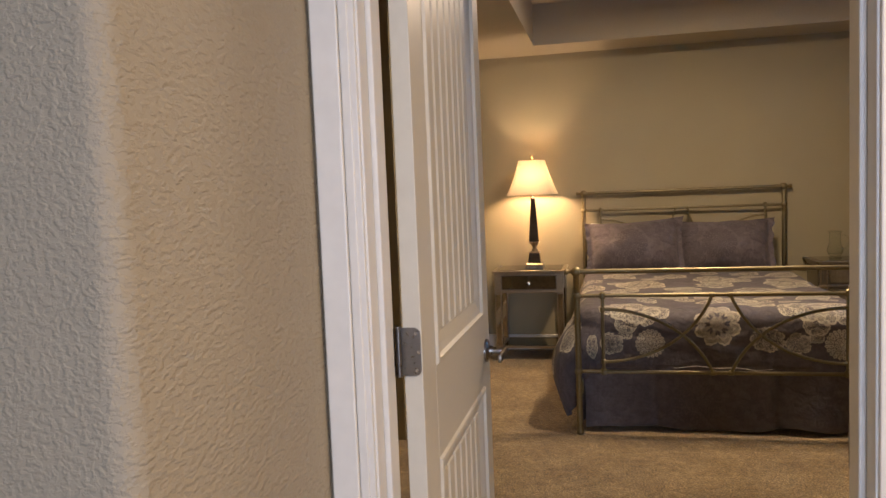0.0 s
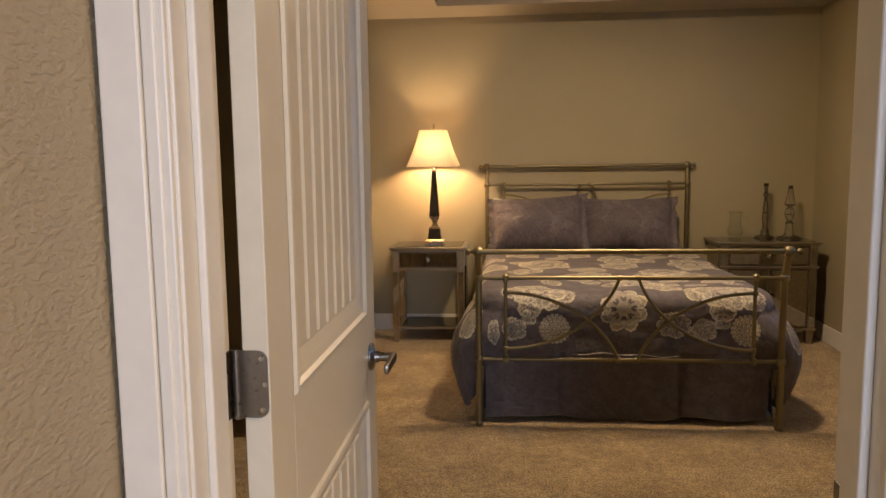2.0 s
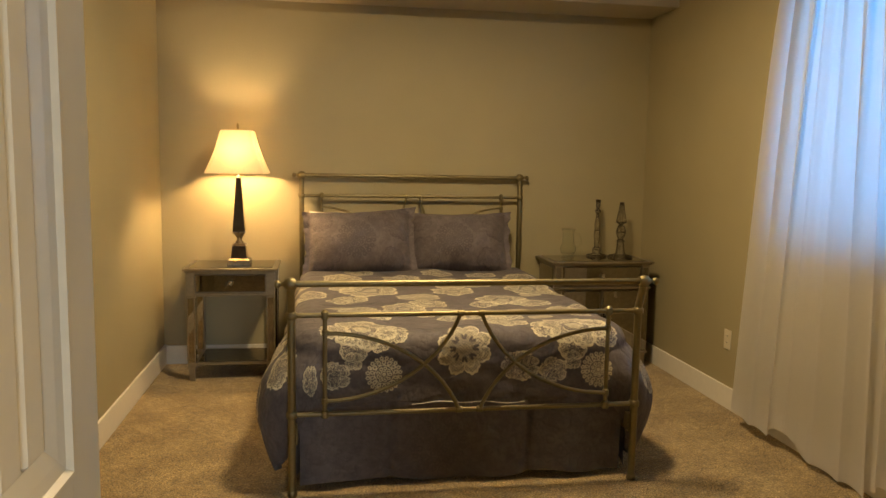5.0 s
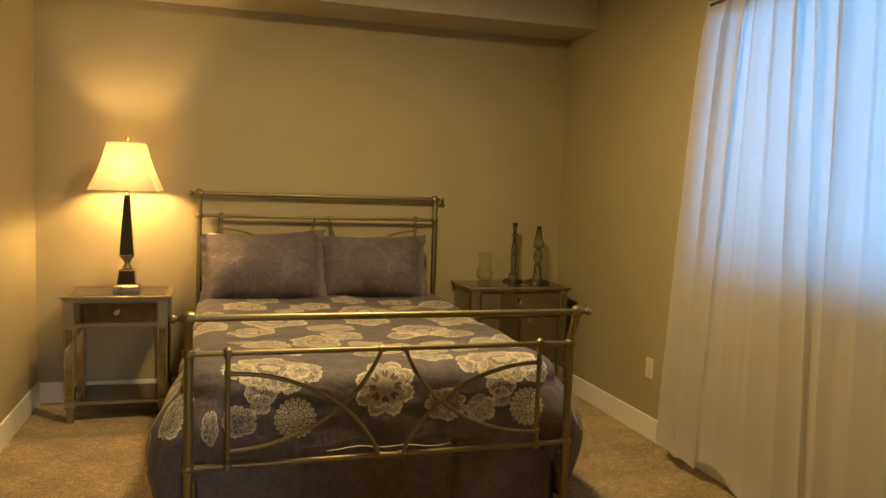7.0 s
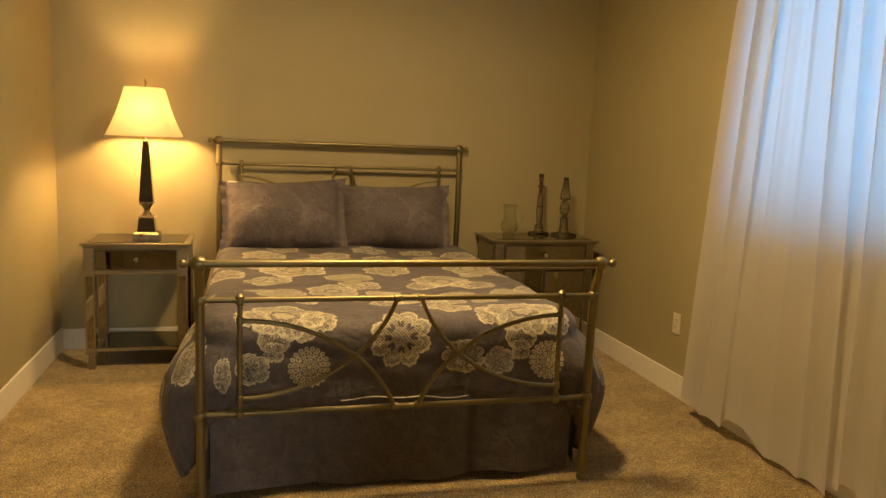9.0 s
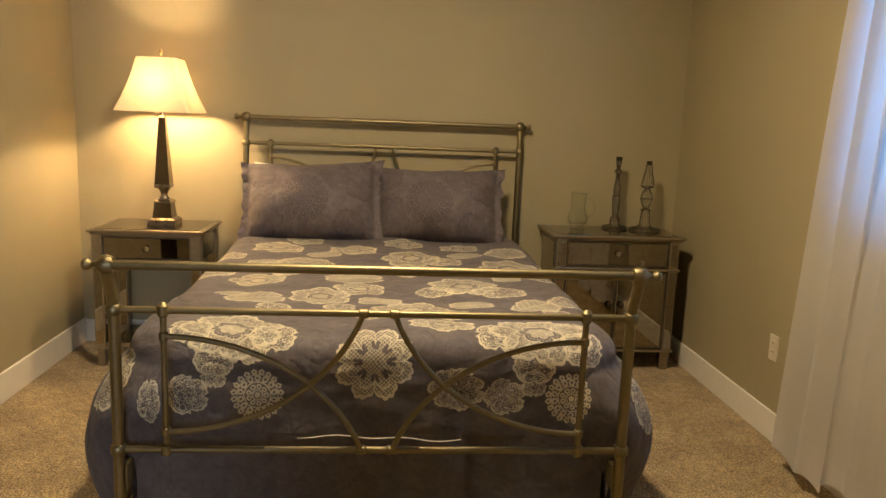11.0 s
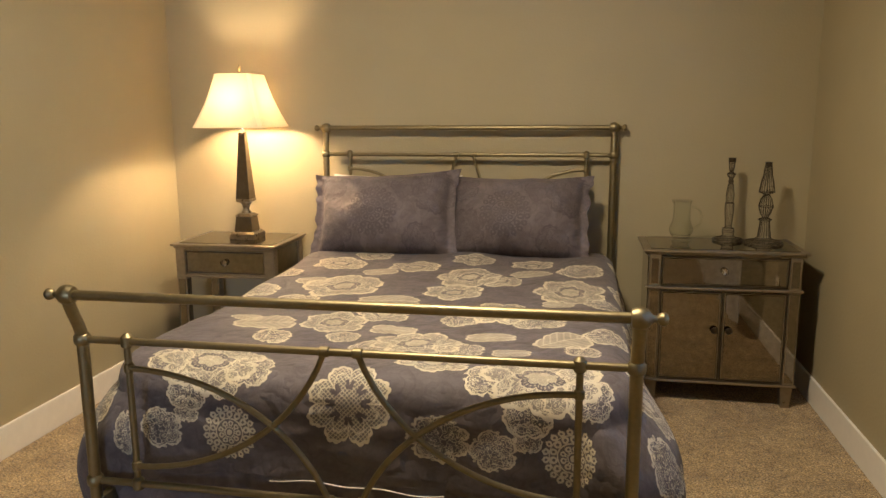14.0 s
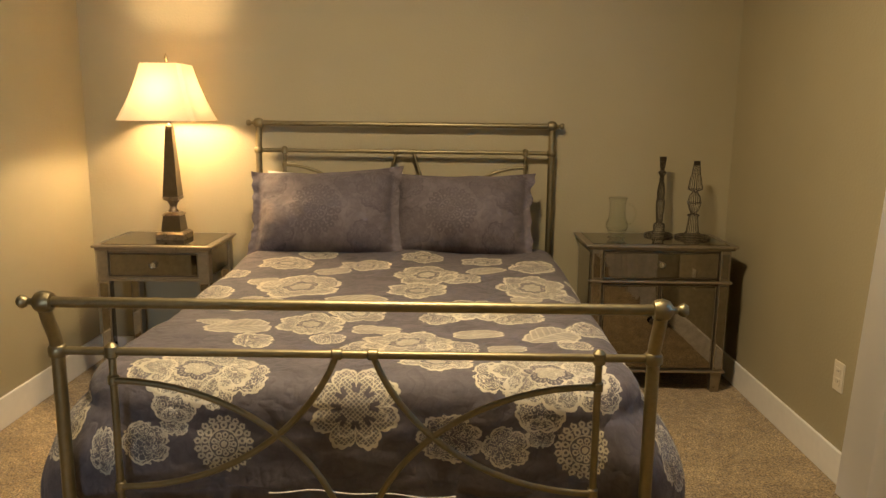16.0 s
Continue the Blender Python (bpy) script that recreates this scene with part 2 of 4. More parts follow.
    # scrollwork: open loops inside a double edge
    inside = below(loose, 1.0)
    scroll = mul(inside, either(mul(threads, 1.0), 0.06))
    scroll = either(scroll, near(loose, 0.95, 0.045), mul(near(loose, 0.80, 0.018), 0.8), mul(dots(16.0, 0.88, 0.04, 0.025), 0.8))
    # leaf: ribbed and pale
    rib = mt("LESS_THAN", mt("FRACT", mt("ADD", mul(x, 4.0), mul(mt("ABSOLUTE", y), -2.2))), 0.25)
    leaf = mul(below(loose, 1.0), mt("ADD", 0.42, mul(rib, 0.22)))
    leaf = either(leaf, mul(near(loose, 0.95, 0.05), 0.85), mul(near(y, 0.0, 0.035), below(q, 0.9), 0.85))
    total = None
    for k, mask in enumerate((flower, rosette, mesh, scroll, leaf)):
        this = mul(near(style, float(k), 0.5), mask)
        total = this if total is None else mt("ADD", total, this)
    g.links.new(mul(total, below(r, 1.25)), o.inputs[0])
    return g


LACE = lace_group()


def cloth_material(name, ground, figure, strength, soft=0.0):
    m = Mat(name)
    uv = m.coords("UV")
    bend = m.node("TexNoise", Scale=34.0, Detail=2.0)
    m.link(uv, bend.inputs["Vector"])
    shift = m.t.nodes.new("ShaderNodeVectorMath")
    shift.operation = "MULTIPLY_ADD"
    m.link(bend.outputs["Color"], shift.inputs[0])
    shift.inputs[1].default_value = (0.016, 0.016, 0)
    m.link(uv, shift.inputs[2])
    cells, webs = m.node("TexVoronoi", Scale=72.0), m.node("TexVoronoi", Scale=72.0)
    webs.feature = "DISTANCE_TO_EDGE"
    for v in (cells, webs):
        m.link(shift.outputs[0], v.inputs["Vector"])
    near_f1 = m.math("ABSOLUTE", m.math("SUBTRACT", cells.outputs["Distance"], 0.30))
    threads = m.math("MAXIMUM", m.math("LESS_THAN", near_f1, 0.06), m.math("LESS_THAN", cells.outputs["Distance"], 0.09))
    threads = m.math("MAXIMUM", threads, m.math("LESS_THAN", webs.outputs["Distance"], 0.035))
    damask = m.math("LESS_THAN", m.math("FRACT", m.math("MULTIPLY", m.noise(uv, 11, 1.5, 0.5), 6.0)), 0.22)
    masks = []
    for layer in "abc":
        at, style = m.t.nodes.new("ShaderNodeUVMap"), m.t.nodes.new("ShaderNodeUVMap")
        at.uv_map, style.uv_map = "motif_" + layer, "style_" + layer
        sep = m.t.nodes.new("ShaderNodeSeparateXYZ")
        m.link(style.outputs[0], sep.inputs[0])
        n = m.t.nodes.new("ShaderNodeGroup")
        n.node_tree = LACE
        m.link(at.outputs[0], n.inputs["Vector"])
        m.link(sep.outputs[0], n.inputs["Petals"])
        m.link(sep.outputs[1], n.inputs["Kind"])
        m.link(threads, n.inputs["Threads"])
        masks.append(n.outputs[0])
    total = m.math("MAXIMUM", m.math("MAXIMUM", masks[0], masks[1]), masks[2])
    # the print is worn thin in places
    worn = m.ramp(m.noise(uv, 7, 3, 0.6), (0.3, (0.72 - soft,) * 3), (0.62, (1, 1, 1)))
    total = m.math("MULTIPLY", total, worn)
    mott = m.noise(uv, 14, 5, 0.65)
    fine = m.noise(uv, 520, 2)
    lo = tuple(c * 0.80 for c in ground)
    hi = tuple(c * 1.15 for c in ground)
    base = m.mix(m.math("MULTIPLY", damask, 0.30), m.ramp(mott, (0.38, lo), (0.6, hi)), tuple(c * 0.60 for c in ground))
    m.set(m.mix(m.math("MULTIPLY", total, strength), base, figure), 0.72)
    m.b.inputs["Sheen Weight"].default_value = 0.08
    crease = m.math("ABSOLUTE", m.math("SUBTRACT", m.noise(uv, 5.5, 3, 0.55), 0.5))
    h = m.math("ADD", m.math("MULTIPLY", fine, 0.20), m.noise(uv, 22, 4, 0.6))
    h = m.math("ADD", h, m.math("MULTIPLY", m.math("MINIMUM", crease, 0.08), 9.0))
    m.bump(m.math("ADD", h, m.math("MULTIPLY", total, 0.14)), 0.6, 0.007)
    return m.m


def lay_motifs(bm, motifs):
    """Writes, face by face, the three motifs that lie nearest as uv layers of their own."""
    layers = [("motif_" + k, "style_" + k) for k in "abc"]
    for pair in layers:
        for name in pair:
            bm.loops.layers.uv.new(name)
    uv = bm.loops.layers.uv["UVMap"]
    layers = [(bm.loops.layers.uv[p], bm.loops.layers.uv[q]) for p, q in layers]
    full = [(tuple(m) + (0, 1.0, 0.0)[len(m) - 4:])[:7] for m in motifs]

    def local(px, py, k):
        x, y, r, p, kind, flat, turn = full[k]
        dx, dy, c, s = (px - x) / r, (py - y) / r, math.cos(turn), math.sin(turn)
        return dx * c + dy * s, (dy * c - dx * s) * flat

    for f in bm.faces:
        cx = sum(l[uv].uv[0] for l in f.loops) / len(f.loops)
        cy = sum(l[uv].uv[1] for l in f.loops) / len(f.loops)
        best = sorted((math.hypot(*local(cx, cy, k)), k) for k in range(len(full)))[:3]
        for (place, style), (_, k) in zip(layers, best):
            for l in f.loops:
                l[place].uv = local(*l[uv].uv, k)
                l[style].uv = (full[k][3], full[k][4])
    return bm


CX = 1.69  # the bed's middle line
FLOWER, ROSETTE, MESH, SCROLL, LEAF = range(5)
# (x, y, radius, petals, kind, narrowing, turn); the foot drop first, then the top from foot to head
DUVET_MOTIFS = [
    (1.33, -2.262, 0.080, 8, ROSETTE), (2.29, -2.268, 0.082, 8, ROSETTE), (1.68, -2.165, 0.126, 8, MESH),
    (1.12, -2.27, 0.072, 5, SCROLL, 1.15), (0.985, -2.275, 0.070, 5, SCROLL, 1.5, 1.4), (1.93, -2.25, 0.092, 7, SCROLL, 1.3), (2.08, -2.272, 0.068, 5, SCROLL, 1.15),
    (1.20, -2.155, 0.062, 3, SCROLL, 1.0, 0.52), (1.20, -2.205, 0.042, 4, SCROLL, 1.0, 1.57), (2.17, -2.165, 0.070, 3, SCROLL, 1.0, 0.52), (2.17, -2.225, 0.045, 4, SCROLL, 1.0, 1.57),
    (1.24, -2.035, 0.165, 7, FLOWER, 1.3), (1.12, -2.05, 0.070, 4, SCROLL), (1.37, -2.06, 0.075, 4, SCROLL), (1.31, -2.12, 0.05, 5, SCROLL),
    (2.20, -2.04, 0.175, 7, FLOWER, 1.3), (2.06, -2.06, 0.075, 4, SCROLL), (2.33, -2.10, 0.075, 4, SCROLL), (2.30, -2.00, 0.065, 5, SCROLL),
    (1.80, -1.79, 0.150, 8, FLOWER, 1.15), (1.94, -1.83, 0.085, 5, SCROLL), (1.67, -1.85, 0.075, 5, SCROLL), (1.89, -1.99, 0.115, 6, FLOWER, 1.7), (1.69, -1.64, 0.092, 4, LEAF, 1.7),
    (1.47, -1.60, 0.120, 6, FLOWER), (1.61, -1.46, 0.105, 5, FLOWER), (1.55, -1.75, 0.06, 5, SCROLL), (1.25, -1.66, 0.115, 3, LEAF, 1.2, 0.4), (1.33, -1.80, 0.065, 4, SCROLL), (1.15, -1.60, 0.07, 3, LEAF, 1.5, -0.4),
    (2.02, -1.40, 0.150, 8, FLOWER), (2.15, -1.49, 0.115, 5, SCROLL, 1.3), (1.90, -1.50, 0.08, 5, SCROLL), (2.25, -1.70, 0.10, 3, LEAF, 1.1, 0.6), (2.31, -1.80, 0.06, 4, SCROLL), (2.39, -1.63, 0.085, 5, SCROLL),
    (1.80, -1.09, 0.128, 6, FLOWER), (1.58, -1.28, 0.145, 2, LEAF, 1.7, 0.1), (2.02, -1.68, 0.10, 2, LEAF, 2.0), (2.10, -1.84, 0.068, 4, LEAF, 1.6),
    (1.33, -1.06, 0.175, 5, FLOWER, 0.9), (1.18, -1.00, 0.08, 3, LEAF), (1.20, -1.32, 0.12, 5, FLOWER, 1.1), (1.55, -0.67, 0.125, 6, FLOWER), (1.42, -0.80, 0.09, 4, LEAF, 1.3, 0.5),
    (1.83, -0.84, 0.145, 7, FLOWER, 0.8), (1.97, -0.91, 0.100, 5, FLOWER), (2.09, -0.75, 0.12, 2, LEAF, 1.9, 0.6), (2.08, -0.52, 0.105, 6, FLOWER), (2.26, -1.03, 0.150, 7, FLOWER, 0.85), (2.30, -0.67, 0.11, 5, SCROLL, 0.8),
    (2.40, -1.20, 0.09, 5, SCROLL), (2.22, -1.22, 0.07, 4, LEAF, 1.4), (1.19, -0.66, 0.13, 6, FLOWER), (1.30, -0.45, 0.10, 5, FLOWER), (1.80, -0.48, 0.11, 6, FLOWER), (0.98, -0.86, 0.10, 5, SCROLL), (1.00, -1.18, 0.10, 5, SCROLL)]
for side in (0.80, 2.58):
    away = 0.17 if side > CX else -0.17
    for k, v in enumerate((-2.12, -1.90, -1.66, -1.42, -1.18, -0.92, -0.66, -0.42)):
        DUVET_MOTIFS.append((side + 0.04 * (-1) ** k, v, 0.092 + 0.02 * (k % 3), 5 + k % 4, (SCROLL, FLOWER, SCROLL, ROSETTE)[k % 4], 1.0, 0.7 * k))
        DUVET_MOTIFS.append((side + away, v + 0.11, 0.085, 4 + k % 3, SCROLL, 1.2, 0.5 * k))
        DUVET_MOTIFS.append((side + 1.9 * away, v, 0.080, 5, SCROLL, 1.0, 0.9 * k))
SHAM_MOTIFS = [(-0.04, -0.01, 0.13, 14, ROSETTE), (0.27, 0.10, 0.12, 7, SCROLL), (-0.25, -0.10, 0.12, 8, SCROLL), (-0.27, 0.14, 0.09, 5, SCROLL), (0.2, -0.15, 0.09, 5, SCROLL), (0.12, 0.13, 0.08, 5, LEAF)]
SKIRT_MOTIFS = [(-0.12, 0.17, 0.13, 10, ROSETTE), (0.42, 0.2, 0.12, 8, SCROLL), (-0.55, 0.2, 0.11, 8, SCROLL), (0.75, 0.2, 0.1, 7, FLOWER), (-0.85, 0.2, 0.1, 7, FLOWER)]
DUVET = cloth_material("duvet_cloth", (0.106, 0.091, 0.094), (0.72, 0.65, 0.45), 0.92, 0.12)
SHAM = cloth_material("sham_cloth", (0.120, 0.099, 0.106), (0.044, 0.037, 0.044), 0.62, 0.4)
SKIRT = cloth_material("skirt_cloth", (0.108, 0.096, 0.106), (0.06, 0.054, 0.062), 0.4, 0.3)

# ---- mesh helpers ----


def part(name, bm, material, parent=None, label="", smooth=None):
    """Links a bmesh as one mesh object, under a thing or a part."""
    bmesh.ops.recalc_face_normals(bm, faces=bm.faces)
    me = bpy.data.meshes.new(name)
    bm.to_mesh(me)
    bm.free()
    me.materials.append(material)
    if smooth is not None:
        me.polygons.foreach_set("use_smooth", [True] * len(me.polygons))
        if smooth < 180:
            me.set_sharp_from_angle(angle=radians(smooth))
    ob = new(name, me)
    if parent:
        ob.parent = parent
    if label:
        ob["label"] = label
    return ob


def thing(name, at, label, category, group="", turn=0):
    ob = new(name)
    ob.empty_display_size = 0.1
    ob.matrix_world = pose(*at, 0, 0, turn)
    return tagged(ob, label, category, group)


def structure(name, bm, material, label="", category="", smooth=None):
    return tagged(part(name, bm, material, None, "", smooth), label, category, "", "structure")


def add_box(bm, x0, x1, y0, y1, z0, z1, bevel=0.0, steps=2):
    made = bmesh.ops.create_cube(bm, size=1)["verts"]
    bmesh.ops.scale(bm, vec=(x1 - x0, y1 - y0, z1 - z0), verts=made)
    bmesh.ops.translate(bm, vec=((x0 + x1) / 2, (y0 + y1) / 2, (z0 + z1) / 2), verts=made)
    if bevel:
        edges = list({e for v in made for e in v.link_edges})
        bmesh.ops.bevel(bm, geom=edges, offset=bevel, segments=steps, profile=0.5, affect="EDGES", clamp_overlap=True)
    return bm


def box(*a, **k):
    return add_box(bmesh.new(), *a, **k)


def add_tube(bm, points, radius, sides=12):
    pts = [Vector(p) for p in points]
    rings = []
    up = None
    for i, p in enumerate(pts):
        d = (pts[min(i + 1, len(pts) - 1)] - pts[max(i - 1, 0)]).normalized()
        if up is None:
            up = d.orthogonal().normalized()
        side = (up - d * up.dot(d)).normalized()
        up = side
        other = d.cross(side)
        rr = radius(i / (len(pts) - 1)) if callable(radius) else radius
        rings.append([bm.verts.new(p + (side * math.cos(a) + other * math.sin(a)) * rr) for a in [2 * math.pi * k / sides for k in range(sides)]])
    for a, b in zip(rings, rings[1:]):
        for k in range(sides):
            bm.faces.new((a[k], a[(k + 1) % sides], b[(k + 1) % sides], b[k]))
    bm.faces.new(rings[0][::-1])
    bm.faces.new(rings[-1])
    return bm


def tube(points, radius, sides=12):
    return add_tube(bmesh.new(), points, radius, sides)


def add_lathe(bm, profile, sides=24, axis="z", at=(0, 0, 0), turn=0.0, scale=1.0):
    """Turns (radius, height) pairs round an axis; open where the end radius is not 0."""
    rings = []
    for r, h in profile:
        ring = []
        for k in range(sides):
            a = 2 * math.pi * k / sides + turn
            c, s = r * scale * math.cos(a), r * scale * math.sin(a)
            co = {"z": (c, s, h), "x": (h, c, s), "y": (c, h, s)}[axis]
            ring.append(bm.verts.new(Vector(co) + Vector(at)))
        rings.append(ring)
    for a, b in zip(rings, rings[1:]):
        for k in range(sides):
            bm.faces.new((a[k], a[(k + 1) % sides], b[(k + 1) % sides], b[k]))
    bm.faces.new(rings[0][::-1])
    bm.faces.new(rings[-1])
    return bm


def lathe(*a, **k):
    return add_lathe(bmesh.new(), *a, **k)


def square_lathe(profile):
    """(half width, height) pairs as a stack of squares."""
    return lathe(profile, 4, turn=math.pi / 4, scale=math.sqrt(2))


def sheet(rows, uvs=None, thick=0.0):
    """A grid of points, rows of equal length, with uv pairs alike."""
    bm = bmesh.new()
    layer = bm.loops.layers.uv.new("UVMap") if uvs else None
    grid = [[bm.verts.new(p) for p in row] for row in rows]
    for i in range(len(rows) - 1):
        for j in range(len(rows[0]) - 1):
            ids = ((i, j), (i, j + 1), (i + 1, j + 1), (i + 1, j))
            f = bm.faces.new([grid[a][b] for a, b in ids])
            if uvs:
                for loop, (a, b) in zip(f.loops, ids):
                    loop[layer].uv = uvs[a][b]
    return bm


def ease(x):
    x = max(0.0, min(1.0, x))
    return x * x * (3 - 2 * x)


# ---- the room's shell ----
W, LOW, HIGH = 3.41, 2.453, 2.76
ROOM_Y, HALL_Y = -5.03, -5.15  # the two faces of the wall with the door
T = 0.12
JL, JR, HEAD = 0.738, 1.495, 2.04  # the doorway

structure("floor", box(-2.6, 4.6, -9.6, 0.12, -0.1, 0), CARPET, "beige cut-pile carpet with trodden patches", "carpet")
structure("wall_north", box(-T, W + T, 0, T, 0, HIGH + 0.1), WALL, "beige orange-peel painted wall behind the bed", "wall")
# left open from y -3.30 to -2.40 for the added dark recess
bm = box(-T, 0, -2.40, 0, 0, HIGH + 0.1)
add_box(bm, -T, 0, ROOM_Y, -3.30, 0, HIGH + 0.1)
add_box(bm, -T, 0, -3.30, -2.40, 2.42, HIGH + 0.1)
structure("wall_west", bm, WALL, "beige orange-peel painted side wall", "wall")
WY0, WY1, WZ0, WZ1 = -3.25, -1.762, 0.98, 2.25
bm = bmesh.new()
add_box(bm, W, W + 0.14, WY1, 0, 0, HIGH + 0.1)
add_box(bm, W, W + 0.14, ROOM_Y - T, WY0, 0, HIGH + 0.1)
add_box(bm, W, W + 0.14, WY0, WY1, 0, WZ0)
add_box(bm, W, W + 0.14, WY0, WY1, WZ1, HIGH + 0.1)
structure("wall_east", bm, WALL, "beige painted wall with a curtained window", "wall")
bm = bmesh.new()
add_box(bm, -T, JL - 0.02, HALL_Y, ROOM_Y, 0, HIGH + 0.1)
add_box(bm, JR + 0.02, W, HALL_Y, ROOM_Y, 0, HIGH + 0.1)
add_box(bm, JL - 0.02, JR + 0.02, HALL_Y, ROOM_Y, HEAD + 0.02, HIGH + 0.1)
structure("wall_south", bm, HALL_WALL, "textured beige wall with the doorway", "wall")
SX, SY = 0.59, -0.43  # faces of the dropped ceiling
bm = box(SX, W, ROOM_Y, SY, HIGH, HIGH + 0.1)
structure("ceiling", bm, CEILING, "raised beige tray ceiling", "ceiling")
bm = bmesh.new()
add_box(bm, SX - 0.004, W, SY, 0, LOW, HIGH + 0.1, bevel=0.0)
add_box(bm, 0, SX, ROOM_Y, 0, LOW, HIGH + 0.1)
structure("soffit", bm, CEILING, "dropped beige ceiling border above the bed", "ceiling")

# the hall: a recess before the door, with rounded corners
NX, NY = 0.654, -5.68
RB = 0.03
bm = bmesh.new()
outline = [(-2.6, NY), (NX - RB, NY)]
outline += [(NX - RB + RB * math.sin(a), NY + RB - RB * math.cos(a)) for a in [radians(15 * k) for k in range(1, 7)]]
outline += [(NX, HALL_Y), (-2.6, HALL_Y)]
low = [bm.verts.new((x, y, 0)) for x, y in outline]
top = [bm.verts.new((x, y, 2.6)) for x, y in outline]
for k in range(len(outline)):
    n = (k + 1) % len(outline)
    bm.faces.new((low[k], low[n], top[n], top[k]))
bm.faces.new(top)
structure("wall_hall_recess", bm, HALL_WALL, "knockdown-textured beige hall wall with rounded corner", "wall", 40)
structure("wall_hall_west", box(-2.72, -2.6, -9.6, NY, 0, 2.6), HALL_WALL, "beige hall wall", "wall")
structure("wall_hall_east", box(W + 0.6, W + 0.72, -9.6, HALL_Y, 0, 2.6), HALL_WALL, "beige hall wall", "wall")
bm = bmesh.new()
add_box(bm, -2.6, 1.3, -9.72, -9.6, 0, 2.6)
add_box(bm, 2.5, W + 0.72, -9.72, -9.6, 0, 2.6)
add_box(bm, 1.3, 2.5, -9.72, -9.6, 0, 0.9)
add_box(bm, 1.3, 2.5, -9.72, -9.6, 2.2, 2.6)
structure("wall_hall_south", bm, HALL_WALL, "beige hall wall with a window", "wall")
structure("wall_hall_end", box(W, W + 0.6, HALL_Y, ROOM_Y, 0, 2.6), HALL_WALL, "beige hall wall", "wall")
structure("ceiling_hall", box(-2.72, W + 0.72, -9.72, HALL_Y, 2.5, 2.62), CEILING, "beige hall ceiling", "ceiling")

# an added, unseen recess off the west wall keeps the door's hinge gap dark
bm = bmesh.new()
add_box(bm, -0.92, -0.80, -4.1, -1.9, 0, 2.6)
add_box(bm, -0.80, -T, -4.1, -3.98, 0, 2.6)
add_box(bm, -0.80, -T, -2.02, -1.9, 0, 2.6)
add_box(bm, -0.80, -T, -3.98, -2.02, 2.5, 2.6)
structure("wall_added_recess", bm, WALL, "beige walls of an added unlit recess", "wall")

# ---- baseboards ----
BB = 0.128


def baseboard(name, x0, x1, y0, y1, tall):
    bm = bmesh.new()
    add_box(bm, x0, x1, y0, y1, 0, tall, bevel=0.003)
    structure(name, bm, TRIM, "cream painted flat baseboard", "baseboard")


baseboard("baseboard", 0.014, W - 0.014, -0.014, -0.0002, BB)
baseboard("baseboard.001", 0.0002, 0.014, -2.39, -0.0002, BB + 0.008)
baseboard("baseboard.002", W - 0.014, W - 0.0002, ROOM_Y + 0.002, -0.0002, BB)
baseboard("baseboard.003", JR + 0.10, W - 0.015, ROOM_Y, ROOM_Y + 0.014, BB)

# ---- doorway: jamb, stops and casings ----
bm = bmesh.new()
add_box(bm, JL - 0.02, JL, HALL_Y - 0.002, ROOM_Y + 0.002, 0, HEAD + 0.02, bevel=0.002)
add_box(bm, JR, JR + 0.02, HALL_Y - 0.002, ROOM_Y + 0.002, 0, HEAD + 0.02, bevel=0.002)
add_box(bm, JL, JR, HALL_Y - 0.002, ROOM_Y + 0.002, HEAD, HEAD + 0.02, bevel=0.002)
add_box(bm, JL, JL + 0.011, HALL_Y + 0.035, ROOM_Y - 0.037, 0, HEAD, bevel=0.003)
add_box(bm, JR - 0.011, JR, HALL_Y + 0.035, ROOM_Y - 0.037, 0, HEAD, bevel=0.003)
add_box(bm, JL, JR, HALL_Y + 0.035, ROOM_Y - 0.037, HEAD - 0.011, HEAD, bevel=0.003)
structure("door_frame", bm, TRIM, "cream painted door jamb with stops", "door frame")


def casing(name, face, out):
    """A moulded casing round the doorway on one face of the wall; out is -1 towards the hall, 1 towards the room."""
    bm = bmesh.new()
    steps = ((0.0, 0.012, 0.010), (0.010, 0.016, 0.013), (0.021, 0.006, 0.009), (0.027, 0.046, 0.017))

    def strip(x0, x1, z0, z1, d, b=0.0025):
        y0, y1 = sorted((face, face + out * d))
        add_box(bm, x0, x1, y0, y1, z0, z1, bevel=b)

    for o, w, d in steps:
        strip(JL - 0.004 - o - w, JL - 0.004 - o, 0, HEAD + 0.004 + o + w, d)
        strip(JR + 0.004 + o, JR + 0.004 + o + w, 0, HEAD + 0.004 + o + w, d)
        strip(JL - 0.004 - o, JR + 0.004 + o, HEAD + 0.004 + o, HEAD + 0.004 + o + w, d)
    structure(name, bm, TRIM, "cream painted moulded door casing", "trim")


structure("strike_plate", box(JR - 0.0025, JR - 0.0005, ROOM_Y - 0.033, ROOM_Y - 0.004, 0.89, 0.965, bevel=0.0008), NICKEL, "satin nickel strike plate in the jamb", "strike plate")
casing("trim_hall", HALL_Y, -1)
casing("trim_room", ROOM_Y, 1)

# ---- the open door ----
DX, DY0, DY1, DT, DH = 0.790, -5.030, -4.276, 0.035, 2.03


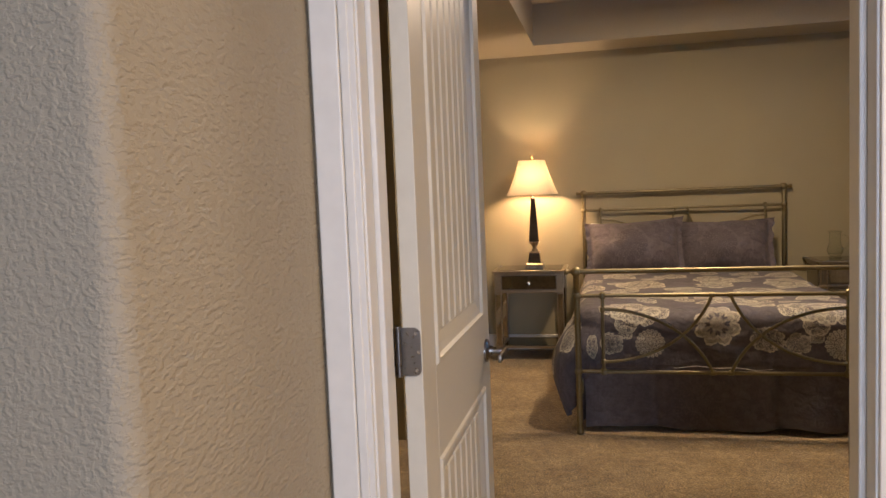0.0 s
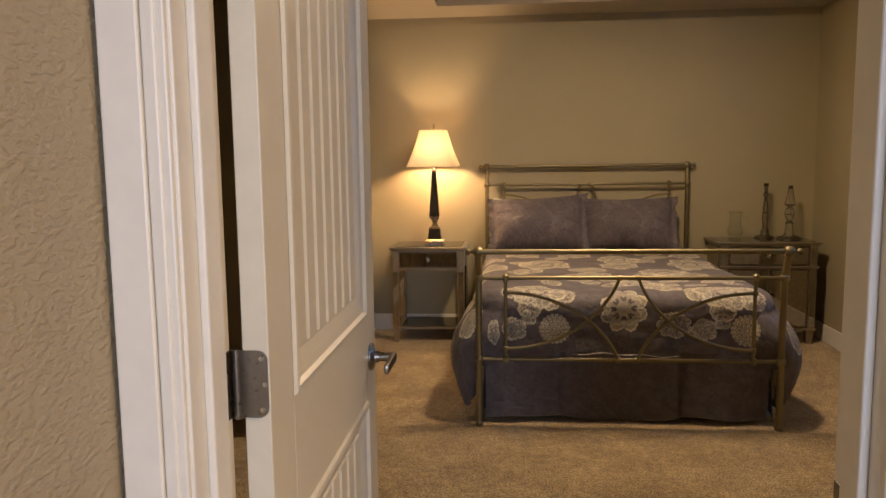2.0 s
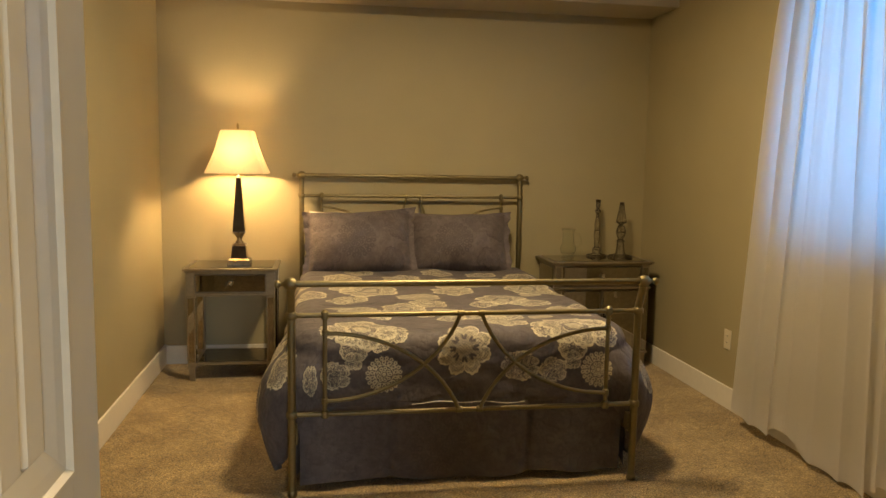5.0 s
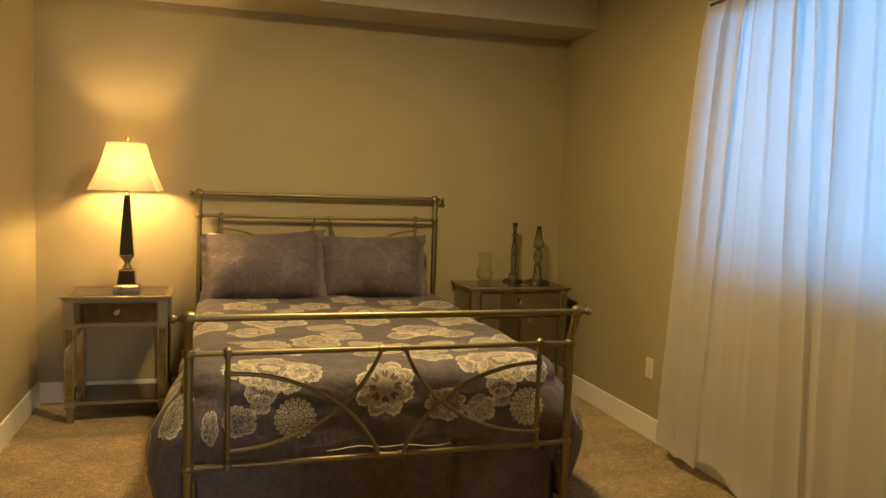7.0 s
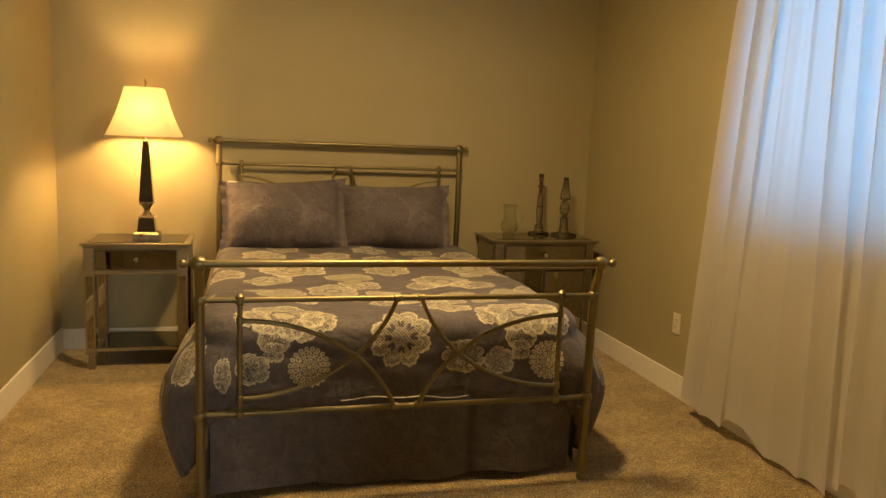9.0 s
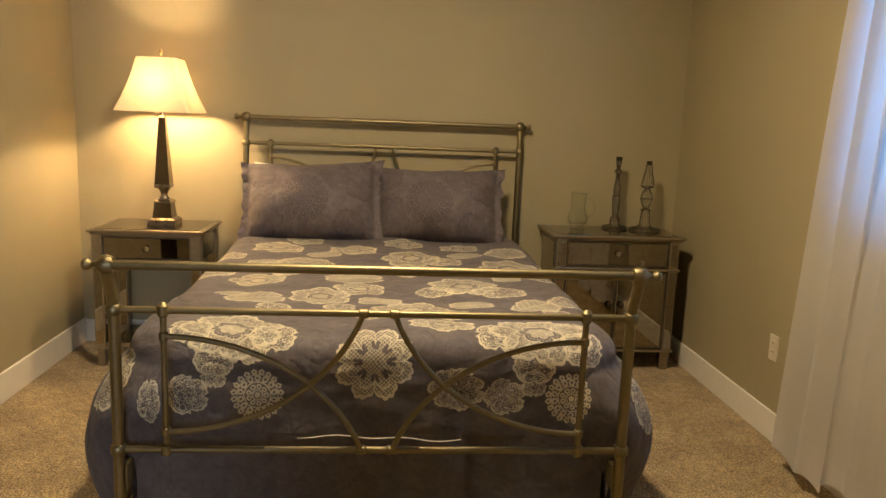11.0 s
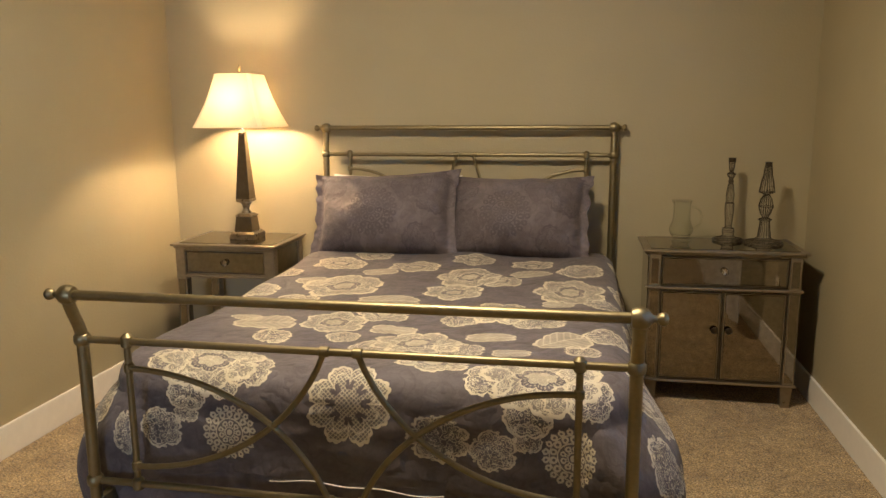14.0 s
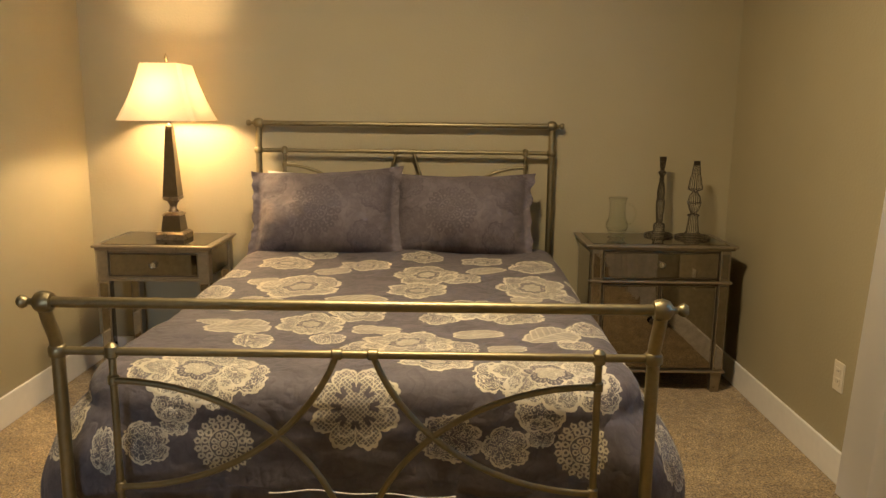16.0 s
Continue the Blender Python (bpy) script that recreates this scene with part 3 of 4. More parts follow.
def panel_door():
    door = thing("door", (DX, DY0, 0.012), "cream two-panel plank door standing open", "door")
    length = DY1 - DY0
    # core with stiles and rails; y runs along the door from the hinge, x across its thickness
    stile = 0.105
    spans = ((1.012, 1.90), (0.20, 0.828))
    bm = bmesh.new()
    add_box(bm, -DT, 0, 0, stile, 0, DH, bevel=0.002)
    add_box(bm, -DT, 0, length - stile, length, 0, DH, bevel=0.002)
    add_box(bm, -DT, 0, stile, length - stile, 0, spans[1][0], bevel=0)
    add_box(bm, -DT, 0, stile, length - stile, spans[1][1], spans[0][0], bevel=0)
    add_box(bm, -DT, 0, stile, length - stile, spans[0][1], DH, bevel=0)
    part("slab", bm, DOOR, door)
    for z0, z1 in spans:
        bm = bmesh.new()
        y0, y1 = stile, length - stile
        # sloped moulding on both faces, as a loft of nested rectangles
        for sign, base in ((1, 0.0), (-1, -DT)):
            loops = []
            for inset, depth in ((0, 0.0), (0.004, 0.005), (0.012, 0.006), (0.017, -0.001), (0.032, -0.004), (0.052, -0.011)):
                xx = base + sign * depth
                loops.append([bm.verts.new((xx, a, b)) for a, b in ((y0 + inset, z0 + inset), (y1 - inset, z0 + inset), (y1 - inset, z1 - inset), (y0 + inset, z1 - inset))])
            for a, b in zip(loops, loops[1:]):
                for k in range(4):
                    bm.faces.new((a[k], a[(k + 1) % 4], b[(k + 1) % 4], b[k]))
        part("panel_moulding", bm, DOOR, door)
        n = 7
        inner0, inner1 = y0 + 0.050, y1 - 0.050
        w = (inner1 - inner0) / n
        for k in range(n):
            part("plank", box(-DT + 0.008, -0.008, inner0 + k * w + 0.0026, inner0 + (k + 1) * w - 0.0026, z0 + 0.048, z1 - 0.048, bevel=0.0075, steps=1), DOOR, door)
        part("backing", box(-DT + 0.014, -0.014, inner0, inner1, z0 + 0.048, z1 - 0.048), DOOR, door)
    return door


door = panel_door()


def hinge(z):
    bm = bmesh.new()
    edge = [(-0.040, z - 0.0445), (-0.040, z + 0.0445)]
    edge += [(-0.0016 - 0.013 + 0.013 * math.sin(a), z + 0.0445 - 0.013 + 0.013 * math.cos(a)) for a in [math.pi / 2 * k / 6 for k in range(7)]]
    edge += [(-0.0016 - 0.013 + 0.013 * math.cos(a), z - 0.0445 + 0.013 - 0.013 * math.sin(a)) for a in [math.pi / 2 * k / 6 for k in range(7)]]
    leaf = bm.faces.new([bm.verts.new((x, -0.0005, zz)) for x, zz in edge])
    out_ = bmesh.ops.extrude_face_region(bm, geom=[leaf])
    bmesh.ops.translate(bm, vec=(0, -0.0028, 0), verts=[v for v in out_["geom"] if isinstance(v, bmesh.types.BMVert)])
    h = part("hinge", bm, NICKEL, door, "satin nickel butt hinge")
    part("knuckle", lathe([(0.006, z - 0.046), (0.006, z + 0.046)], 12, at=(-0.043, -0.001, 0)), NICKEL, h, smooth=40)
    part("jamb_leaf", box(-0.052, -0.0495, -0.034, -0.001, z - 0.0445, z + 0.0445, bevel=0.0008), NICKEL, h)
    for dx, dz in ((-0.009, 0.034), (-0.005, 0.0), (-0.009, -0.034)):
        part("screw", lathe([(0.0005, -0.0047), (0.0036, -0.0045), (0.0036, -0.003)], 10, "y", at=(dx, 0, z + dz)), STEEL, h, smooth=40)


for z in (1.77, 1.062, 0.25):
    hinge(z)


def lever(side):
    """A lever handle on a round rose; side 1 faces the hall side of the door."""
    x = 0.0 if side > 0 else -DT
    y, z = DY1 - DY0 - 0.062, 0.915
    s = side
    rose = part("handle", lathe([(0.031, x), (0.031, x + s * 0.005), (0.026, x + s * 0.009), (0.014, x + s * 0.012), (0.013, x + s * 0.020)], 28, "x", at=(0, y, z)), NICKEL, door, "satin nickel lever handle", 40)
    bm = bmesh.new()
    add_lathe(bm, [(0.010, x + s * 0.018), (0.0105, x + s * 0.052), (0.0095, x + s * 0.058)], 18, "x", at=(0, y, z))
    part("neck", bm, NICKEL, rose, smooth=40)
    part("lever", box(min(x + s * 0.047, x + s * 0.058), max(x + s * 0.047, x + s * 0.058), y - 0.105, y + 0.010, z - 0.011, z + 0.010, bevel=0.004), NICKEL, rose, smooth=40)


lever(1)
lever(-1)

# ---- window with blinds, in the east wall ----
win = thing("window_1", (W, (WY0 + WY1) / 2, WZ0), "white framed window behind slatted blinds", "window")
win["kind"] = "structure"
hw, hh = (WY1 - WY0) / 2, WZ1 - WZ0
bm = bmesh.new()
for y0, y1, z0, z1 in ((-hw, -hw + 0.05, 0, hh), (hw - 0.05, hw, 0, hh), (-hw + 0.05, hw - 0.05, 0, 0.05), (-hw + 0.05, hw - 0.05, hh - 0.05, hh), (-0.025, 0.025, 0.05, hh - 0.05)):
    add_box(bm, 0.07, 0.12, y0, y1, z0, z1, bevel=0.003)
part("window_frame", bm, TRIM, win)
for y0, y1 in ((-hw + 0.05, -0.025), (0.025, hw - 0.05)):
    pane = part("pane", box(0.093, 0.098, y0, y1, 0.05, hh - 0.05), GLASS, win)
    pane.visible_shadow = False
part("window_sill", box(-0.02, 0.07, -hw, hw, -0.02, 0.0, bevel=0.004), TRIM, win)
blinds = thing("window_blinds", (W + 0.045, (WY0 + WY1) / 2, WZ0), "pale horizontal slatted blinds hanging in the window", "blinds")
part("head_rail", box(-0.02, 0.02, -hw + 0.01, hw - 0.01, hh - 0.045, hh - 0.004, bevel=0.003), BLIND, blinds)
slat = None
for k in range(25):
    z = 0.03 + k * 0.047
    if slat is None:
        bm = bmesh.new()
        add_box(bm, -0.022, 0.022, -hw + 0.015, hw - 0.015, -0.0014, 0.0014)
        slat = part("slat", bm, BLIND, blinds)
        slat.matrix_basis = pose(0, 0, z, 0, 34, 0)
    else:
        o = slat.copy()
        scene.collection.objects.link(o)
        o.matrix_basis = pose(0, 0, z, 0, 34, 0)

structure("ground", box(W + 3, 400, -300, 300, -3.2, -3.0), plain("far_ground", (0.12, 0.14, 0.08), 0.9), "distant grassy ground outside the window", "ground")

# ---- curtains ----


def curtain(name, y_top, y_bottom, folds, seed, label, stand=0.0):
    """y_top and y_bottom: (near the bed, away from it) at the pocket and at the hem. The cloth doubles back on itself in its folds; stand is how far the free edge swings out from the wall."""
    c = thing(name, (W, 0, 0), label, "curtain", "sheer curtains at the window")
    rng = random.Random(seed)
    ph = [rng.uniform(0, 6.28) for _ in range(6)]
    n, rows = 320, []
    pitch = abs(y_bottom[1] - y_bottom[0]) / folds
    for i in range(50):
        f = i / 49
        row = []
        bow = 0.25 * f + 0.75 * f ** 0.62  # the edge falls away from the window quickly, then straight
        for j in range(n + 1):
            s = j / n
            y = (y_top[0] + (y_top[1] - y_top[0]) * s) * (1 - bow) + (y_bottom[0] + (y_bottom[1] - y_bottom[0]) * s) * bow
            w = s * folds * 2 * math.pi + 1.6 * math.sin(s * 5.3 + ph[1]) + 0.8 * math.sin(s * 11 + ph[2]) + 0.5 * f * math.sin(s * 4 + ph[5])
            deep = (0.25 + 0.75 * abs(math.sin(s * 4.3 + ph[3])) ** 1.5) * (1.0 - 0.45 * ease(f * 1.3))
            x = -0.083 + 0.030 * deep * math.sin(w) + 0.0025 * math.sin(2.7 * w + ph[4]) * (1 - 0.5 * f) + 0.012 * f * math.sin(s * 6 + ph[2])
            y += pitch * 0.27 * deep * math.sin(w + 1.15) * (0.85 + 0.3 * math.sin(s * 17 + ph[0]))
            if f < 0.045:
                x = -0.083 + (x + 0.083) * 0.6 + 0.004 * math.sin(w * 4)
            lift = 0.016 + 0.075 * max(0.0, math.sin(s * 8.5 + ph[4])) ** 2 + 0.014 * deep * math.sin(w + 2)
            x -= stand * bow * (1 - s) ** 1.3
            lift += stand * (1 - s) ** 1.3
            z = 2.335 - f * (2.335 - max(0.006, lift))
            row.append((x, y, z))
        rows.append(row)
    part("cloth", sheet(rows), SHEER, c, smooth=180)
    # doubled hem and rod pocket, as a second layer just inside
    part("hem", sheet([[(x + 0.003, y, z) for x, y, z in r] for r in rows[47:]]), SHEER, c, smooth=180)
    part("rod_pocket", sheet([[(x + 0.018, y, z) for x, y, z in r] for r in rows[:3]]), SHEER, c, smooth=180)
    return c


curtain("curtain", (-1.765, -2.435), (-1.60, -2.53), 5.5, 3, "white sheer cotton curtain panel hanging to the carpet", 0.07)
curtain("curtain.001", (-2.475, -3.38), (-2.52, -3.40), 5.5, 8, "white sheer cotton curtain panel beside its twin")
rod = thing("curtain_rod", (W - 0.076, 0, 2.318), "slim rod threaded through the sheer curtains", "curtain rod")
part("pole", tube([(0, -3.42, 0), (0, -1.74, 0)], 0.007, 10), NICKEL, rod, smooth=40)
for y in (-3.40, -1.755):
    part("bracket", box(-0.004, 0.075, y - 0.006, y + 0.006, -0.011, -0.0075, bevel=0.001), NICKEL, rod)

# ---- ceiling light: shallow glass bowl under the tray ----
fix = thing("ceiling_light", (1.73, -2.08, HIGH), "flush ceiling light with frosted glass bowl, lit", "ceiling light")
part("canopy", lathe([(0.075, 0.0), (0.075, -0.012), (0.05, -0.022), (0.012, -0.026), (0.010, -0.05)], 28), NICKEL, fix, smooth=40)
bowl = part("bowl", lathe([(0.150, -0.035), (0.148, -0.045), (0.125, -0.065), (0.085, -0.078), (0.03, -0.084), (0.004, -0.085)], 36), BULB, fix, smooth=60)
bowl.visible_shadow = False
for k in range(3):
    a = radians(120 * k)
    part("strut", tube([(0.05 * math.cos(a), 0.05 * math.sin(a), -0.02), (0.149 * math.cos(a), 0.149 * math.sin(a), -0.037)], 0.003, 6), NICKEL, fix)

# ---- outlet ----
out = thing("wall_outlet", (W, -1.27, 0.40), "ivory duplex wall outlet above the baseboard", "outlet")
part("cover_plate", box(-0.006, 0, -0.036, 0.036, -0.058, 0.058, bevel=0.003), PLASTIC, out)
for z in (-0.02, 0.02):
    s = part("socket", box(-0.0085, -0.005, -0.0165, 0.0165, z - 0.0145, z + 0.0145, bevel=0.003), PLASTIC, out)
    for y, h in ((-0.006, 0.009), (0.006, 0.007)):
        part("slot", box(-0.0090, -0.0080, y - 0.0012, y + 0.0012, z - h / 2 + 0.003, z + h / 2 + 0.003), DARK, s)

# ---- the bed ----
bed = thing("bed", (CX, -1.15, 0), "antique brass metal bed frame with curved tracery", "bed")
HBX, FBX = 0.762, 0.745


def bed_end(name, y, half, z_top, z_mid, z_low, lean, inset=0.135, gauge=0.0135):
    """One end of the bed: two posts that sweep outward at the top, three rails and crossed curves."""
    end = part(name, tube([(-half, y + lean, z_top), (half, y + lean, z_top)], gauge, 14), BRASS, bed, smooth=40)
    for s in (-1, 1):
        pts = [(s * half, y, 0.0), (s * half, y, z_mid)]
        pts += [(s * half, y + lean * ease(k / 8), z_mid + (z_top - z_mid) * k / 8) for k in range(1, 9)]
        part("post", tube(pts, 0.0165, 16), BRASS, end, smooth=40)
        part("foot", lathe([(0.018, 0.0), (0.021, 0.004), (0.021, 0.018), (0.0185, 0.024)], 16, at=(s * half, y, 0)), BRASS, end, smooth=40)
        prof = [(0.015, -0.022), (0.022, -0.020), (0.026, -0.010), (0.0275, 0.0), (0.026, 0.010), (0.021, 0.019), (0.014, 0.024), (0.009, 0.030), (0.0085, 0.038), (0.013, 0.042), (0.0165, 0.050), (0.0165, 0.056), (0.012, 0.062), (0.002, 0.064)]
        part("finial", lathe([(r, s * h) for r, h in prof], 20, "x", at=(s * half, y + lean, z_top)), BRASS, end, "turned brass finial", 40)
        for z in (z_mid, z_low):
            part("collar", lathe([(0.0175, -0.016), (0.0225, -0.011), (0.0235, 0.0), (0.0225, 0.011), (0.0175, 0.016)], 16, at=(s * half, y, z)), BRASS, end, smooth=40)
        up = half - inset
        part("upright", tube([(s * up, y, z_low), (s * up, y, z_mid + 0.012)], 0.0095, 12), BRASS, end, smooth=40)
        for z in (z_mid, z_low):
            part("ferrule", lathe([(0.012, -0.018), (0.0165, -0.013), (0.0165, 0.013), (0.012, 0.018), (0.006, 0.023)], 14, at=(s * up, y, z)), BRASS, end, smooth=40)
        # two crossing quarter curves on each side of the middle
        za, zb = z_mid - 0.075, z_low + 0.055
        for z0, z1 in ((za, z_low), (zb, z_mid)):
            pts = []
            for k in range(15):
                a = math.pi / 2 * 0.80 * k / 14
                u, v = math.sin(a) / math.sin(math.pi / 2 * 0.80), (1 - math.cos(a)) / (1 - math.cos(math.pi / 2 * 0.80))
                pts.append((s * (up - (up - 0.045) * u), y - 0.004, z0 + (z1 - z0) * v))
            part("curved_bar", tube(pts, 0.0085, 10), BRASS, end, smooth=40)
            part("curve_collar", lathe([(0.010, -0.015), (0.0145, -0.011), (0.0145, 0.011), (0.010, 0.015)], 12, "x", at=(s * 0.045, y, z1)), BRASS, end, smooth=40)
            part("curve_collar", lathe([(0.010, -0.014), (0.0140, -0.010), (0.0140, 0.010), (0.010, 0.014)], 12, at=(s * up, y, z0)), BRASS, end, smooth=40)
    for z in (z_mid, z_low):
        part("rail", tube([(-half, y, z), (half, y, z)], gauge - 0.003, 12), BRASS, end, smooth=40)
    return end


bed_end("footboard", -1.05, FBX, 0.905, 0.768, 0.350, -0.045)
bed_end("headboard", 1.09, HBX, 1.303, 1.164, 0.52, 0.012)
for s in (-1, 1):
    part("side_rail", box(s * 0.735 - 0.012, s * 0.735 + 0.012, -1.05, 1.09, 0.22, 0.30, bevel=0.003), BRASS, bed)

base = thing("box_spring", (CX, -1.15, 0.0), "cloth-covered box spring on the bed frame", "box spring")
part("body", box(-0.70, 0.70, -0.96, 1.02, 0.225, 0.40, bevel=0.02), MATTRESS, base)
mat = thing("mattress", (CX, -1.15, 0.40), "thick mattress under the duvet", "mattress")
part("body", box(-0.70, 0.70, -0.95, 1.02, 0.0, 0.235, bevel=0.05, steps=4), MATTRESS, mat)

# bed skirt: a pleated band round three sides
skirt = thing("bed_skirt", (CX, -1.15, 0), "dark grey-violet cotton bed skirt with pleats", "bed skirt")


def skirt_panel(points):
    rows, uvs, n = [], [], 90
    (x0, y0), (x1, y1) = points
    length = math.hypot(x1 - x0, y1 - y0)
    nx, ny = (y1 - y0) / length, -(x1 - x0) / length
    for i in range(9):
        f = i / 8
        row, uv = [], []
        for j in range(n + 1):
            s = j / n
            wob = 0.011 * f * math.sin(s * length * 17) + 0.020 * f * math.sin(s * length * 6.1 + 1)
            for c in (0.27, 0.70):
                wob -= 0.022 * math.exp(-((s - c) * length / 0.014) ** 2)
            row.append((x0 + (x1 - x0) * s + nx * wob, y0 + (y1 - y0) * s + ny * wob, 0.40 - f * (0.378 - 0.014 * math.sin(s * length * 7) - 0.006 * math.sin(s * length * 19))))
            uv.append((s * length - length / 2, 0.40 - f * 0.39))
        rows.append(row)
        uvs.append(uv)
    return sheet(rows, uvs)


for pts in (((-0.715, -0.985), (0.715, -0.985)), ((-0.725, 1.0), (-0.725, -0.97)), ((0.725, -0.97), (0.725, 1.0))):
    part("skirt_panel", lay_motifs(skirt_panel(pts), SKIRT_MOTIFS), SKIRT, skirt, smooth=180)


def duvet_cover():
    """A quilt that rolls over the mattress' edges and hangs on three sides."""
    cover = thing("duvet", (0, 0, 0), "grey-violet duvet with cream lace medallions, hanging over the bed", "duvet")
    x0, x1, y_head, y_front, r, ztop = CX - 0.775, CX + 0.780, -0.22, -2.125, 0.095, 0.675
    rc = 0.16
    line = []  # point, outward normal, along
    for k in range(60):
        line.append(((x0, y_head + (y_front + rc - y_head) * k / 60), (-1, 0)))
    for k in range(14):
        a = math.pi / 2 * k / 14
        line.append(((x0 + rc - rc * math.cos(a), y_front + rc - rc * math.sin(a)), (-math.cos(a), -math.sin(a))))
    for k in range(60):
        line.append(((x0 + rc + (x1 - x0 - 2 * rc) * k / 60, y_front), (0, -1)))
    for k in range(14):
        a = math.pi / 2 * k / 14
        line.append(((x1 - rc + rc * math.sin(a), y_front + rc - rc * math.cos(a)), (math.sin(a), -math.cos(a))))
    for k in range(61):
        line.append(((x1, y_front + rc + (y_head - y_front - rc) * k / 60), (1, 0)))
    rows, uvs = [], []
    for q, ((px, py), (nx, ny)) in enumerate(line):
        spine = (CX, max(py, -1.45)) if py > -1.45 else (CX, -1.45)
        row, uv = [], []
        ex, ey = px - nx * r, py - ny * r
        for k in range(26):
            f = k / 26
            x, y = spine[0] + (ex - spine[0]) * f, spine[1] + (ey - spine[1]) * f
            z = ztop + 0.018 * noise.noise(Vector((x * 2.2, y * 2.2, 0))) + 0.007 * noise.noise(Vector((x * 9, y * 7, 3)))
            z += 0.010 * abs(noise.noise(Vector((x * 3.1 + y * 1.4, y * 2.3 - x, 9)))) - 0.003
            z += 0.012 * ease((y + 1.2) / 0.8)
            row.append((x, y, z))
            uv.append((x, y))
        z_edge = row[-1][2]
        for k in range(9):
            a = math.pi / 2 * k / 8
            row.append((ex + nx * r * math.sin(a), ey + ny * r * math.sin(a), z_edge - r * (1 - math.cos(a))))
            uv.append((ex + nx * r * a, ey + ny * r * a))
        front = abs(ny)
        corner = math.sin(2 * math.atan2(abs(ny), abs(nx) + 1e-9)) if 0 < front < 1 else 0.0
        toward_foot = ease((-py - 1.3) / 0.8)
        near_foot = ease((-py - 1.72) / 0.36)
        hem = 0.365 * front ** 3 + (0.25 - 0.07 * toward_foot - 0.16 * near_foot) * (1 - front ** 3)
        z0 = z_edge - r
        drop = z0 - hem
        for k in range(1, 19):
            f = k / 18
            bulge = math.sin(math.pi * f ** 0.85) + 0.25 * f
            flare = 0.012 * front * f + (0.035 + 0.085 * toward_foot) * (1 - front) * bulge + 0.05 * corner * bulge
            rip = f * (0.006 + 0.018 * (1 - front)) * math.sin(q * 0.42) + f * 0.012 * math.sin(q * 0.17 + 2) * (1 - front)
            # the cloth gathered at the two foot corners hangs in a few sharp folds
            gather = ease((-py - 1.80) / 0.25) * (1 - front ** 4)
            rip += gather * f * 0.042 * (abs(math.sin(q * 0.55 + 0.6 * f)) - 0.4)
            rip += 0.006 * noise.noise(Vector((px * 8, py * 8, f * 4)))
            d = flare + rip
            if front > 0.98:
                d = min(d, 0.022)
            zz = z0 - drop * f + (0.008 * math.sin(q * 0.3) if k == 18 else 0)
            row.append((px + nx * d, py + ny * d, zz))
            uv.append((ex + nx * (r * math.pi / 2 + drop * f), ey + ny * (r * math.pi / 2 + drop * f)))
        rows.append(row)
        uvs.append(uv)
    bm = sheet(rows, uvs)
    bmesh.ops.remove_doubles(bm, verts=bm.verts, dist=0.0005)
    lay_motifs(bm, DUVET_MOTIFS)
    ob = part("cover", bm, DUVET, cover, smooth=180)
    hem_line = [(x, y_front - 0.020, 0.362 + 0.006 * math.sin(x * 9) - 0.004 * math.sin(x * 31)) for x in [CX - 0.24 + 0.02 * k for k in range(26)]]
    part("hem_piping", tube(hem_line, 0.0017, 6), LINEN, cover, "pale piped edge of the hem", 60)
    mod = ob.modifiers.new("thickness", "SOLIDIFY")
    mod.thickness, mod.offset = 0.012, -1
    return cover


duvet_cover()


def pillow(name, at, wide, tall, thick, material, label, lean, turn=0, flange=0.035, seed=1, rise=0.0):
    """A stuffed rectangle with pulled-out corners; rise lifts its top edge towards one end, flange is a flat ruffled border at the ends."""
    p = thing(name, at, label, "pillow", "pillows on the bed")
    p.matrix_world = pose(*at, lean, 0, turn)
    n, m_ = 64, 44
    fu, fv = 1 + flange * 2 / wide, 1 + flange * 0.35 / tall
    for sign, nm in ((1, "front"), (-1, "back")):
        rows, uvs = [], []
        for i in range(m_ + 1):
            v = -1 + 2 * i / m_
            row, uv = [], []
            for j in range(n + 1):
                u = -1 + 2 * j / n
                x, z = u * fu * wide / 2, v * fv * tall / 2
                a, b = min(1.0, abs(u * fu)), min(1.0, abs(v * fv))
                inner = (max(0.0, 1 - a ** 2.4) * max(0.0, 1 - b ** 2.0)) ** 0.55
                out = max(0.0, abs(u * fu) - 1) / max(1e-6, fu - 1)
                y = -sign * (0.004 + thick / 2 * inner * (1.10 - 0.22 * v))
                # soft dents, and creases that fan out of the corners and along the seams
                y -= sign * 0.030 * noise.noise(Vector((x * 4, z * 5, seed))) * inner
                y -= sign * 0.017 * noise.noise(Vector((x * 9 + z * 5, z * 7, seed + 4))) * inner
                seam = math.exp(-((1 - a) / 0.22) ** 2) + math.exp(-((1 - b) / 0.25) ** 2)
                y -= sign * 0.014 * noise.noise(Vector((x * (22 if b > a else 5), z * (26 if a >= b else 6), seed + 8))) * min(1.0, seam) * inner ** 0.5
                y += 0.022 * out * noise.noise(Vector((z * 24, math.copysign(1, u), seed)))
                sag = 0.085 * (1 - u * u) * b * b
                xx = x * (1 - 0.055 * (1 - v * v) * a) + flange * 0.45 * out * noise.noise(Vector((z * 20, u, seed + 13)))
                zz = z * (1 - (sag if v > 0 else 0.35 * sag)) + 0.006 * noise.noise(Vector((x * 8, v, seed + 2)))
                zz += rise * u * max(0.0, v) + tall / 2
                row.append((xx, y, zz))
                uv.append((x, z))
            rows.append(row)
            uvs.append(uv)
        part(nm, lay_motifs(sheet(rows, uvs), SHAM_MOTIFS), material, p, smooth=180)
    return p


